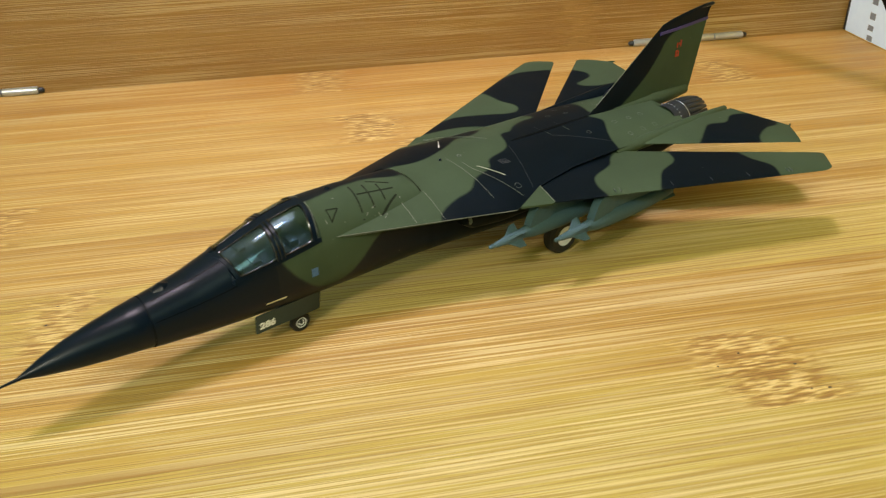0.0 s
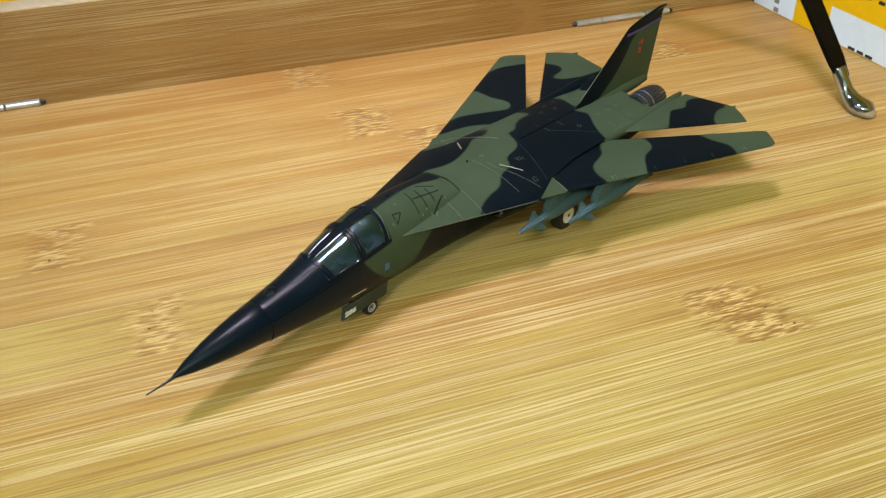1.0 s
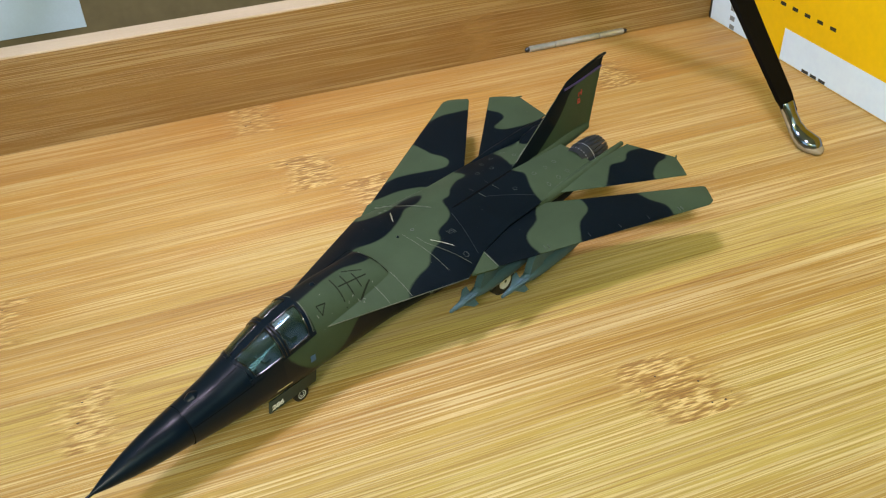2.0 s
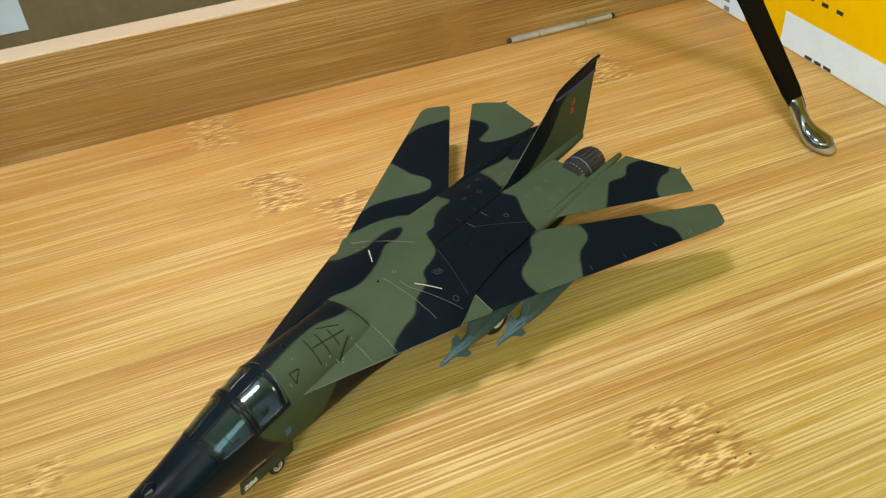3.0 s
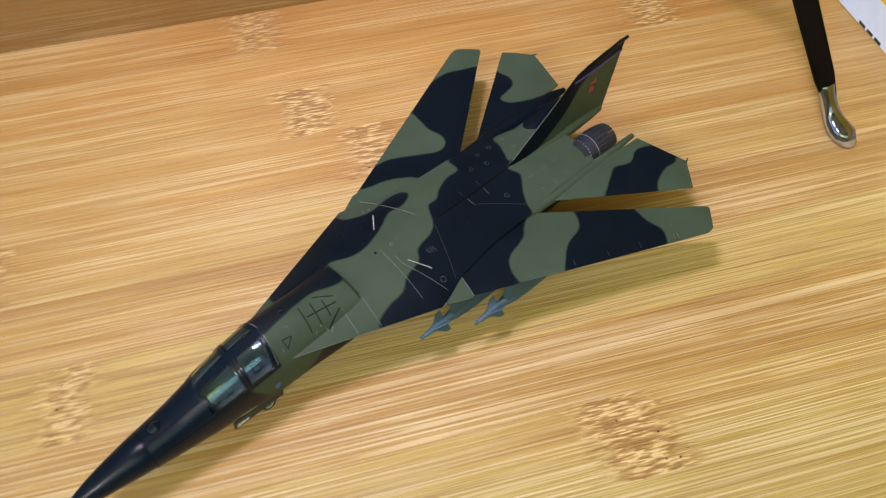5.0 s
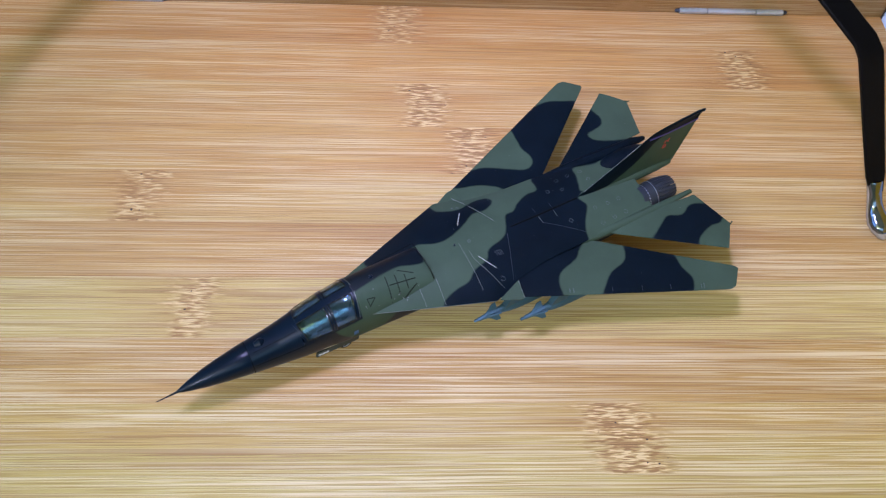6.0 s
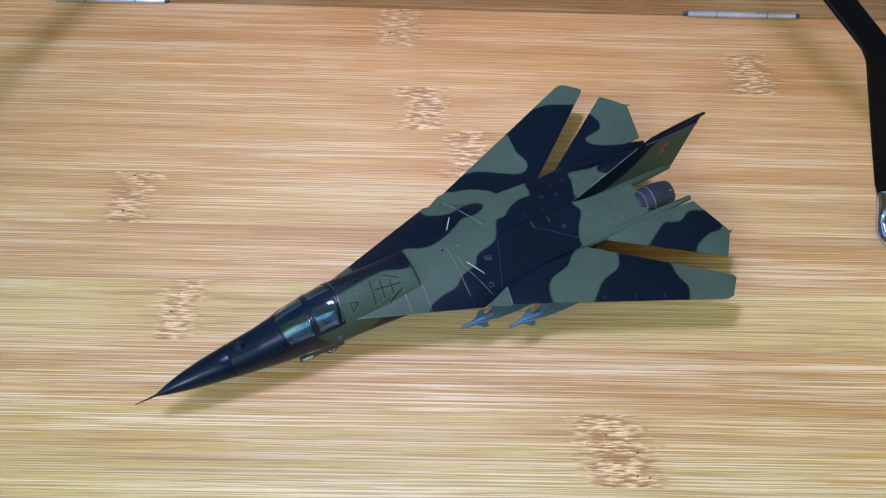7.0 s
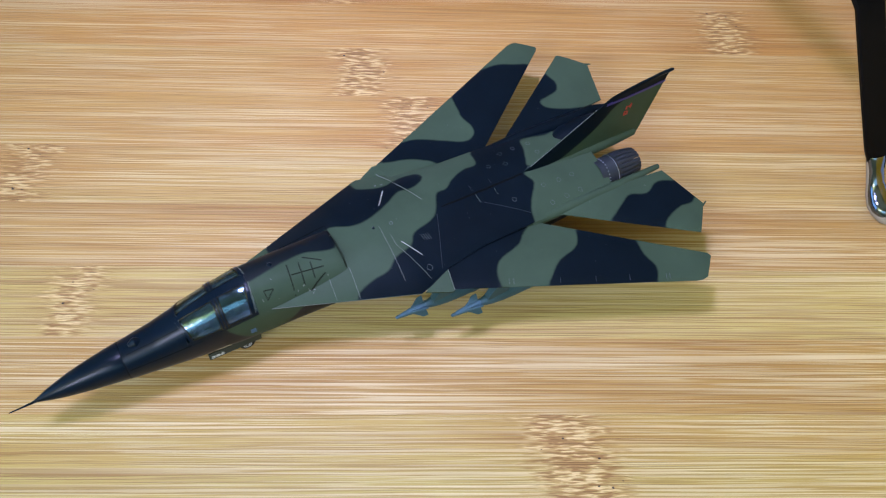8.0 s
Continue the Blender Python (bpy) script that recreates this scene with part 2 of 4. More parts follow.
def sheet(points, low, high, bm=None):
    """A flat polygon (x, y) given thickness from low to high."""
    bm = bm or bmesh.new()
    lo, hi = [bm.verts.new((x, y, low)) for x, y in points], [bm.verts.new((x, y, high)) for x, y in points]
    bm.faces.new(lo[::-1]), bm.faces.new(hi)
    for i in range(len(points)):
        j = (i + 1) % len(points)
        bm.faces.new((lo[i], lo[j], hi[j], hi[i]))
    return bm


def curve_through(points, steps=6):
    """A smooth closed line through control points."""
    out, count = [], len(points)
    for i in range(count):
        p0, p1, p2, p3 = (np.array(points[(i + k - 1) % count], float) for k in range(4))
        for s in range(steps):
            u = s / steps
            out.append(0.5 * (2 * p1 + (p2 - p0) * u + (2 * p0 - 5 * p1 + 4 * p2 - p3) * u * u + (3 * p1 - p0 - 3 * p2 + p3) * u ** 3))
    return np.array(out)


# ---- the bamboo board, its raised back and the hinges ----
WALL_Y, PITCH = 263.6, 18.2
NODES = {  # strip index counted from the back: nodes along it
    1: (45, 330, -260), 2: (158.5, -150, 420), 3: (54.0, 300, -300), 4: (68.5, -190, 420), 5: (-27, 240, -330),
    6: (330, -170, 500), 7: (-7.3, 255, -330), 8: (300, -120, 520), 9: (101.8, -180, 400), 10: (-250, 220, 460),
}
board = tagged(new("tabletop"), "honey-coloured laminated bamboo board in long strips", "tabletop", kind="structure")
strip_mesh = mesh_of("strip", box(-420, 420, -PITCH / 2 + 0.02, PITCH / 2 - 0.02, -12, 0, 0.05), BAMBOO, False)
for k in range(1, 17):
    strip = new("strip", strip_mesh)
    strip.parent = board
    strip.location = (0, (WALL_Y - PITCH * (k - 0.5)) * MM, 0)
    for key, at in zip(("node_a", "node_b", "node_c"), NODES.get(k, (120 + 37 * k, -170 - 11 * k, 380))):
        strip[key] = at * MM
    # Own tones, lowered at the back, where the tint also carries warm lamp light.
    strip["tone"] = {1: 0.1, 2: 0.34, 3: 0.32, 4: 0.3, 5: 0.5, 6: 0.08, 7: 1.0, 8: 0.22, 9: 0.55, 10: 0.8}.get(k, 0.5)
    strip["lamp_warm"] = {1: 0.85, 2: 0.8, 3: 0.45, 4: 0.4, 5: 0.15}.get(k, 0.0)
    # the wood is alike; this tint paints the yellower light of the front strips
    strip["fill_yellow"] = {8: 0.35, 9: 0.6}.get(k, 0.0 if k < 8 else 0.45)
    strip["lines"] = {1: 0.65, 2: 0.7, 3: 0.7, 4: 0.75, 5: 0.8, 6: 0.9}.get(k, 1.0)
    strip["node_bite"] = {9: 1.0, 5: 0.9, 7: 0.92, 3: 1.0, 4: 0.95, 1: 0.85, 2: 1.0}.get(k, 0.8)
    strip["node_half"] = {7: 0.0030, 5: 0.0034, 9: 0.0062}.get(k, 0.0046)
    strip["node_lean"] = {9: 0.22, 2: 0.08, 7: -0.12, 5: -0.15}.get(k, 0.05)

# unseen room added round the desk to bounce light: plain walls, floor and ceiling
WALL_PAINT = paint("cream_wall_paint", (0.67, 0.63, 0.44), 0.8, 0.04, 60, 0.2)
FLOOR_PAINT = paint("brown_floor_boards", (0.30, 0.22, 0.10), 0.6, 0.2, 40, 0.2)
ROOM = (-1900, 2100, -1600, 900, -760, 1750)


def room_side(name, label, *sides):
    return tagged(new(name, mesh_of(name, box(*sides), FLOOR_PAINT if name == "floor" else WALL_PAINT, False)), label, name.split("_")[0], kind="structure")


x0, x1, y0, y1, z0, z1 = ROOM
room_side("floor", "plain brown floor of the room", x0, x1, y0, y1, z0 - 60, z0)
room_side("ceiling", "plain pale ceiling of the room", x0, x1, y0, y1, z1, z1 + 60)
room_side("wall_north", "plain cream painted wall", x0 - 60, x1 + 60, y1, y1 + 60, z0 - 60, z1 + 60)
room_side("wall_south", "plain cream painted wall", x0 - 60, x1 + 60, y0 - 60, y0, z0 - 60, z1 + 60)
room_side("wall_west", "plain cream painted wall", x0 - 60, x0, y0, y1, z0 - 60, z1 + 60)
room_side("wall_east", "plain cream painted wall", x1, x1 + 60, y0, y1, z0 - 60, z1 + 60)

desk = tagged(new("desk_surface", mesh_of("desk_surface", box(-800, 800, -320, 700, -37, -12.2, 2.0), paint("brown_desk_laminate", (0.16, 0.11, 0.07), 0.5, 0.15, 400, 0.2))), "plain brown desk under the bamboo board", "desk", kind="structure")
for x in (-740, 740):
    for y in (-280, 640):
        part("leg", box(x - 30, x + 30, y - 30, y + 30, -760, -37, 2.0), desk.data.materials[0], desk)

WALL_TOP, WALL_BACK = 29.0, 271.5
back = tagged(new("wall_back"), "upright bamboo back rail along the board", "rail", kind="structure")
# dimmed copies of the bamboo on the faces, a lit copy on top
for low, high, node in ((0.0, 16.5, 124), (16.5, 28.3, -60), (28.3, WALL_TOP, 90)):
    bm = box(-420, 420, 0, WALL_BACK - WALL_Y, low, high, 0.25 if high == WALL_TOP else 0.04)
    strip = part("strip", bm, RAIL_TOP if high == WALL_TOP else BAMBOO_DIM, back, smooth=False)
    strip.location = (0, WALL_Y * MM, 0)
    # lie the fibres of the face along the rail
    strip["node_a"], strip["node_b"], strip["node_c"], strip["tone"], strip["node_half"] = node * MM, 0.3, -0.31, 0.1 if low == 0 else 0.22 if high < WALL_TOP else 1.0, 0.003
    strip["node_bite"], strip["lines"], strip["lamp_warm"] = 0.15, 0.9, 0.6 if high < WALL_TOP else 0.0


def hinge(x0, x1):
    pin = thing("hinge_pin", Matrix.Translation((x0 * MM, (WALL_Y - 0.2) * MM, 0)), "brushed steel hinge barrel set along the foot of the bamboo rail", "hinge", "hinges of the rail")
    length = x1 - x0
    for a, b in ((1.2, length * 0.28), (length * 0.285, length * 0.715), (length * 0.72, length - 1.2)):
        part("knuckle", turned([(a, 0.85), (a + 0.2, 1.1), (b - 0.2, 1.1), (b, 0.85)], 0, 1.1), PIN_STEEL, pin)
    for a, b in ((-0.3, 1.25), (length - 1.25, length + 0.3)):
        ends = [(a, 0.35), (a + 0.5, 0.75), (b, 0.8)] if a < 0 else [(a, 0.8), (b - 0.5, 0.75), (b, 0.35)]
        part("pin_end", turned(ends, 0.1, 1.05), GUNMETAL, pin, "dark pin end")
    return pin


hinge(141.3, 180.2)
hinge(-70.0, -31.5)

# ---- the model aircraft ----
def camo_paint(name, green, dark, rough=0.47):
    """Two-tone camouflage; the signed distance to the dark patches (mm) is on the mesh."""
    n = Nodes(name)
    at = n.add("Attribute", attribute_type="GEOMETRY", attribute_name="camo").outputs["Fac"]
    co = n.coords((1, 1, 1))
    edge = n.math("MULTIPLY", n.math("SUBTRACT", n.noise(co, 900, 2), 0.5), 0.25)
    mask = n.grey(n.math("ADD", at, edge), -0.24, 0.24)
    wide, fine = n.noise(co, 110, 4), n.noise(co, 2600, 2)
    g = n.ramp(wide, (0.3, tuple(c * 0.90 for c in green)), (0.7, tuple(c * 1.10 for c in green)))
    d = n.ramp(wide, (0.3, tuple(c * 0.85 for c in dark)), (0.7, tuple(c * 1.2 for c in dark)))
    col = n.mix(mask, g, d)
    specks = n.math("GREATER_THAN", n.noise(co, 1900, 1), 0.805)
    col = n.mix(n.math("MULTIPLY", specks, 0.25), col, (0.30, 0.31, 0.28))
    # the black nose is satin, the rest matt
    fore = n.grey(n.add("SeparateXYZ", {0: co}).outputs[0], 0.074, 0.056)
    spec = n.math("MULTIPLY_ADD", n.math("MULTIPLY", mask, fore), 0.16, 0.06)
    r = n.math("ADD", rough - 0.07, n.math("MULTIPLY", wide, 0.14))
    return n.surface(colour=col, rough=r, normal=n.bump(fine, 0.18, 0.00004), spec=spec)


GREEN, DARK = (0.045, 0.069, 0.043), (0.0026, 0.0058, 0.0098)
CAMO = camo_paint("camouflage_paint", GREEN, DARK)
GLOSS_BLACK = paint("gloss_black_plastic", (0.0030, 0.0045, 0.0070), 0.16, 0.1, 2600, 0.05, spec=0.5)
NOSE_BLACK = paint("satin_black_plastic", (0.0012, 0.0056, 0.0130), 0.31, 0.15, 2600, 0.10, spec=0.18)
GREEN_PLAIN = paint("olive_green_paint", GREEN, 0.5, 0.1, 2600, 0.18, spec=0.06)
DARK_PLAIN = paint("blue_black_paint", DARK, 0.5, 0.15, 2600, 0.18, spec=0.06)
GREY_GREEN = paint("grey_green_paint", (0.085, 0.115, 0.105), 0.5, 0.1, 2200, 0.15, spec=0.15)
GEAR_DOOR = paint("dark_grey_door_paint", (0.034, 0.048, 0.046), 0.5, 0.1, 2200, 0.15, spec=0.12)
BOMB_BLUE = paint("slate_blue_paint", (0.043, 0.082, 0.094), 0.5, 0.1, 2200, 0.15, spec=0.12)
SEEKER = paint("pale_slate_blue_paint", (0.055, 0.100, 0.124), 0.5, 0.1, 2200, 0.15, spec=0.12)
RUBBER = paint("black_rubber", (0.011, 0.011, 0.011), 0.6)
HUB_WHITE = paint("white_hub_paint", (0.68, 0.74, 0.80), 0.45, 0.06)
LINE_LIGHT = paint("worn_and_lit_line", (0.12, 0.135, 0.115), 0.45)
LINE_RIM = paint("raised_rim_paint", (0.075, 0.088, 0.09), 0.35)
LINE_FAINT = paint("faint_panel_line", (0.022, 0.027, 0.036), 0.45)
LINE_PALE = paint("pale_grey_line", (0.54, 0.54, 0.49), 0.45)
LINE_CREAM = paint("cream_line", (0.62, 0.58, 0.38), 0.5)
LINE_DARK = paint("engraved_line", (0.004, 0.005, 0.006), 0.7, spec=0.04)
LINE_BLACK = paint("worn_black_line", (0.016, 0.020, 0.014), 0.6, spec=0.05)
RED_PAINT = paint("red_marking", (0.32, 0.032, 0.02), 0.5)
PURPLE = paint("violet_band", (0.034, 0.024, 0.14), 0.45)
SKY_BLUE = paint("blue_marking", (0.04, 0.11, 0.24), 0.5)
DEEP_BLUE = paint("deep_blue_marking", (0.03, 0.09, 0.22), 0.5)
COCKPIT = paint("dark_cockpit_plastic", (0.022, 0.040, 0.048), 0.6)


def clear_plastic(name, colour, rough, ior):
    n = Nodes(name)
    co = n.coords((1, 1, 1))
    return n.surface(colour=colour, rough=rough, transmission=1.0, ior=ior, normal=n.bump(n.noise(co, 160, 1), 0.12, 0.0001))


CLEAR = clear_plastic("clear_canopy_plastic", (0.30, 0.42, 0.50), 0.10, 1.7)
# Teal put into the panes' reflections by tint, in place of teal light.
CLEAR.node_tree.nodes["Principled BSDF"].inputs["Specular Tint"].default_value = (0.66, 0.92, 1.0, 1)
CAP_PLASTIC = paint("cloudy_soft_plastic", (0.25, 0.20, 0.145), 0.22, 0.08, 900, 0.05, spec=0.5)

# Dark camouflage patches seen from above (mm: aft from the probe's tip, to starboard)
OUTER_STAR = curve_through([(127.6, 35.2), (134.6, 33.0), (138, 30.4), (130, 22), (113.5, 10.5), (110.3, 10.9), (105.9, 11.5), (102, 12.1), (100.1, 14.1), (96.1, 16.7), (89.5, 19.5), (92, 26), (110, 33)])
LOBE_STAR = curve_through([(113.6, 31.5), (114.1, 26.2), (113.6, 23), (114.3, 18.9), (113.2, 16.6), (110.4, 15.8), (105.7, 18.4), (100.5, 21.6), (95.5, 23.5), (101, 30)])
STAB_TIP_STAR = curve_through([(146.8, 10.6), (141.6, 12.2), (137.1, 13.7), (133.4, 15.9), (132.9, 18.4), (135.6, 18.9), (138.6, 19.7), (139.8, 22.1), (139.4, 25.2), (140, 30), (150, 34), (156, 24)])
BLOB = curve_through([(121.7, 9.5), (124.7, 9.1), (127.7, 8.2), (131.5, 8.7), (135.2, 7.6), (138, 3), (128, -1.5), (119, 1), (119.2, 3.2), (120.6, 6.3)])
CENTRE = curve_through([(117.8, 0.5), (117.3, -3.4), (114.5, -7), (113.1, -9.3), (111.0, -13.5), (100, -14.5), (88, -14.5), (84, -19), (76, -18), (69.6, -14.5), (70.0, -11.2), (73.6, -9.9), (77.9, -9.4), (80.4, -7.6), (84.7, -6.4), (86.7, -4.0), (91.3, -2.8),
                        (93.6, -0.9), (95.9, 3.1), (98.5, 3.4), (100.8, 5.2), (104.7, 6.9), (108.3, 7.2), (109.4, 11.5), (113, 14), (130, 24), (142, 33), (150, 24), (150, 8), (135, 2)])
GLOVE_STAR = curve_through([(58.5, 9.2), (70, 14.5), (79.9, 17), (81.4, 13.5), (84.8, 11.4), (87.5, 11.0), (91.6, 11.9), (95.0, 11.2), (95.5, 9.0), (92.2, 7.3), (88.7, 7.6), (84.5, 5.3), (79.2, 3.4), (75.1, 3.7), (71.2, 5.6), (65.9, 4.5), (59, 5)])
HUMP = curve_through([(49, 2.5), (52.9, 5), (60, 6.4), (69.5, 6.2), (70.6, 2.3), (70.2, -0.3), (67.5, -0.3), (63.4, 0.8), (58.7, 0.3), (54, -0.5), (50, -0.9)])
INNER_PORT = curve_through([(111, -10.5), (108.5, -13.2), (106.3, -15.1), (100.8, -16.7), (98.5, -19.4), (97.2, -23.5), (92, -23), (84, -17.5), (88, -11), (100, -8)])
OUTER_PORT = curve_through([(121.2, -16), (118.6, -19.8), (116.7, -21.4), (112.7, -22.3), (109.5, -24.4), (106.8, -28.5), (117, -35), (127.5, -38.5), (128.4, -36.5), (130.3, -33.3), (129.8, -29.3), (130.2, -24), (126, -19)])
STAB_PORT = curve_through([(126.8, -20), (130.5, -17.6), (133.4, -16), (136.1, -14.8), (140, -16.2), (144.6, -14.6), (151.5, -18.5), (148.8, -22.4), (145.0, -22.5), (140.9, -23.7), (138.9, -25.2), (137.8, -27.2), (130, -24)])
# and from the side (aft, up)
SIDE_GREEN = curve_through([(42.6, 19), (43.4, 16), (45.5, 12.8), (48.5, 9.9), (51.5, 8.9), (54.5, 9.6), (57.5, 12), (60.2, 14.6), (64, 16.2), (76, 17), (76, 30), (60, 34), (44, 30)])
FIN_DARK = curve_through([(112, 14), (119.5, 15.4), (125.2, 18.4), (130, 21.2), (133.6, 23.9), (136.6, 27), (139.2, 30), (144, 31.2), (153.5, 31.6), (157, 34), (150, 40), (130, 34), (112, 20)])


def signed(points, outline):
    """Distance (mm) of points from an outline, positive inside."""
    p, a = points[:, None, :], outline[None]
    b = np.roll(outline, -1, 0)[None]
    ab = b - a
    u = np.clip(((p - a) * ab).sum(-1) / (ab ** 2).sum(-1), 0, 1)
    dist = np.sqrt((((a + u[..., None] * ab) - p) ** 2).sum(-1).min(1))
    up = (a[..., 1] > p[..., 1]) != (b[..., 1] > p[..., 1])
    dy = np.where(np.abs(ab[..., 1]) < 1e-9, 1e-9, ab[..., 1])
    crossing = up & (p[..., 0] < a[..., 0] + (p[..., 1] - a[..., 1]) / dy * ab[..., 0])
    return np.where(crossing.sum(1) % 2 == 1, dist, -dist)


def camouflage(ob, dark=(), green=(), axes=(0, 1), start=-9.0):
    """Lays the patches on a mesh as a smooth field."""
    me = ob.data
    co = np.empty(len(me.vertices) * 3)
    me.vertices.foreach_get("co", co)
    co = co.reshape(-1, 3)[:, list(axes)] / MM
    field = np.full(len(co), start)
    for outline in dark:
        field = np.maximum(field, signed(co, outline))
    for outline in green:
        field = np.minimum(field, -signed(co, outline))
    me.attributes.new("camo", "FLOAT", "POINT").data.foreach_set("value", field.astype(np.float32))
    return field


# the aircraft stands with its nose towards the front left corner of the board
HEADING = 27.8
aircraft = thing("model_aircraft", pose(-9.79 * MM, 114.05 * MM, 0, 0, 0, HEADING),
                 "small plastic swing-wing jet bomber model in green and black camouflage", "model aircraft")

BODY_X = (23.0, 30.0, 35.0, 40.0, 44.0, 48.0, 51.0, 58.0, 66.0, 70.4, 70.8, 80.0, 95.0, 115.0, 134.2)
BODY_W = (3.95, 4.7, 5.3, 5.8, 6.1, 6.4, 6.5, 6.6, 6.9, 7.2, 7.3, 8.6, 10.8, 11.2, 10.8)
BODY_LOW = (7.45, 6.7, 6.4, 6.2, 6.1, 6.0, 6.0, 5.9, 5.9, 5.9, 5.9, 6.0, 6.3, 7.8, 10.6)
BODY_MID = (11.35, 11.55, 11.7, 12.0, 12.2, 12.4, 12.5, 12.5, 12.4, 12.3, 12.2, 12.0, 12.2, 12.8, 14.0)
BODY_TOP = (15.3, 16.7, 18.2, 19.9, 21.1, 21.9, 22.1, 21.9, 21.0, 20.5, 19.4, 18.5, 18.3, 17.8, 17.0)
BODY_N = (2.0, 2.1, 2.25, 2.4, 2.45, 2.5, 2.5, 2.6, 2.8, 2.9, 3.0, 3.5, 4.0, 4.0, 3.4)
SILL_X, SILL_Z = (35.0, 43.1, 50.6), (15.0, 16.3, 17.6)


def body_point(x, angle, grow=0.0):
    """A point of the fuselage skin; angle 0 is starboard, 90 the top."""
    w, low, mid, top, n = (float(np.interp(x, BODY_X, row)) for row in (BODY_W, BODY_LOW, BODY_MID, BODY_TOP, BODY_N))
    c, s = math.cos(angle), math.sin(angle)
    if s < 0:
        n = 2.3 + max(0.0, (x - 75) / 40)
    y = (w + grow) * math.copysign(abs(c) ** (2 / n), c)
    h = (top - mid if s > 0 else mid - low) + grow
    return x, y, mid + h * math.copysign(abs(s) ** (2 / n), s)


def body_ring(x, clip=False, count=72):
    ring = []
    for i in range(count):
        x1, y, z = body_point(x, 2 * math.pi * (i + 0.5) / count)
        if clip:
            z = min(z, float(np.interp(x, SILL_X, SILL_Z)) - 0.25)
        ring.append((x1, y, z))
    return ring


stations = [23.0 + 0.8 * i for i in range(16)] + [35.55] + [35.6 + 0.75 * i for i in range(20)] + [50.45, 50.5] + [51.2 + 0.9 * i for i in range(22)] + [70.5, 70.9] + [71.7 + 1.4 * i for i in range(44)] + [134.2]
front = [x for x in stations if x < 42.8]
part("front_fuselage", loft([body_ring(x, 35.57 < x < 50.47) for x in front]), NOSE_BLACK, aircraft, "satin black front fuselage")
fuselage = part("fuselage", loft([body_ring(x, 35.57 < x < 50.47) for x in [front[-1]] + [x for x in stations if x >= 42.8]]), CAMO, aircraft)
field = camouflage(fuselage, (), (SIDE_GREEN,), (0, 2), 9.0)
co = np.array([v.co for v in fuselage.data.vertices]) / MM
field = np.where(co[:, 2] > 18.2, np.maximum(field, signed(co[:, :2], HUMP)), field)
fuselage.data.attributes["camo"].data.foreach_set("value", field.astype(np.float32))

# nose cone and probe
nose = [(4.4, 0.05, 10.1), (5.5, 0.42, 10.2), (8, 1.25, 10.45), (12, 2.25, 10.8), (16, 3.0, 11.05), (20, 3.6, 11.25), (22.8, 3.98, 11.35), (23.05, 3.92, 11.35)]
part("radome", loft([circle_ring(x, 0, z, r, r, 40) for x, r, z in nose]), NOSE_BLACK, aircraft, "satin black pointed nose cone")
part("pitot_probe", along([(0, 0, 9.75), (2.4, 0, 9.85), (5.4, 0, 10.05)], [0.11, 0.17, 0.3], 8), NOSE_BLACK, aircraft)
part("seam_ring", loft([[body_point(x, 2 * math.pi * i / 48, g) for i in range(48)] for x, g in ((22.98, -0.2), (23.0, 0.012), (23.16, 0.012), (23.18, -0.2))]), LINE_DARK, aircraft)
part("sensor_blister", turned([(24.9, 0.25), (25.15, 0.8), (26.4, 1.35), (27.7, 0.95), (28.3, 0.25)], 0.1, 15.25, 20), NOSE_BLACK, aircraft)


# the flat upper deck with the gloves
DECK_X = (51.0, 82.4, 90.0, 100.0, 113.0, 134.3)
DECK_W = (5.3, 16.3, 13.7, 12.2, 11.9, 11.4)
DECK_EDGE = (17.3, 15.9, 16.9, 17.0, 16.7, 15.8)
CROWN_X = (51.0, 60.0, 71.0, 80.0, 94.0, 113.0, 134.3)
CROWN_Z = (17.6, 18.5, 19.5, 19.9, 19.6, 18.9, 17.9)


STAR_EXTRA = 0.8


def deck_ring(x):
    w, edge, crown = float(np.interp(x, DECK_X, DECK_W)), float(np.interp(x, DECK_X, DECK_EDGE)), float(np.interp(x, CROWN_X, CROWN_Z))
    ring, count = [], 44
    for i in range(count + 1):
        s = -1 + 2 * i / count
        ring.append((x, w * s + (STAR_EXTRA * s if s > 0 and x < 89 else 0), edge + (crown - edge) * (1 - abs(s) ** 2.3)))
    for s in (0.985, 0.8, 0.0, -0.8, -0.985):
        ring.append((x, w * s, edge - (0.45 if abs(s) > 0.9 else 1.3)))
    return ring


deck = part("upper_deck", loft([deck_ring(51.0 + 0.744 * i) for i in range(113)]), CAMO, aircraft)
camouflage(deck, (CENTRE, GLOVE_STAR), (BLOB,))
part("light_edge", along([(x, -float(np.interp(x, DECK_X, DECK_W)) - 0.01, float(np.interp(x, DECK_X, DECK_EDGE)) - 0.12) for x in np.linspace(52, 82.2, 16)], 0.07, 6), LINE_LIGHT, deck, "thin rubbed edge of the wing glove")
for side in (-1, 1):
    rise = 0.0 if side < 0 else -0.35
    corners = [(82.9, side * 16.4, 16.2 + rise), (89.3, side * 14.2, 17.3 + rise), (88.5, side * 18.8, 16.3 + rise), (87.7, side * 18.9, 16.25 + rise)]
    part("glove_fairing", loft([[(x, y, z - drop) for x, y, z in corners] for drop in (0.0, 0.35)]), GREEN_PLAIN, aircraft)
    if side < 0:
        part("light_edge", along([(89.35, -14.3, 17.3), (88.55, -18.75, 16.32)], 0.08, 6), LINE_LIGHT, aircraft)


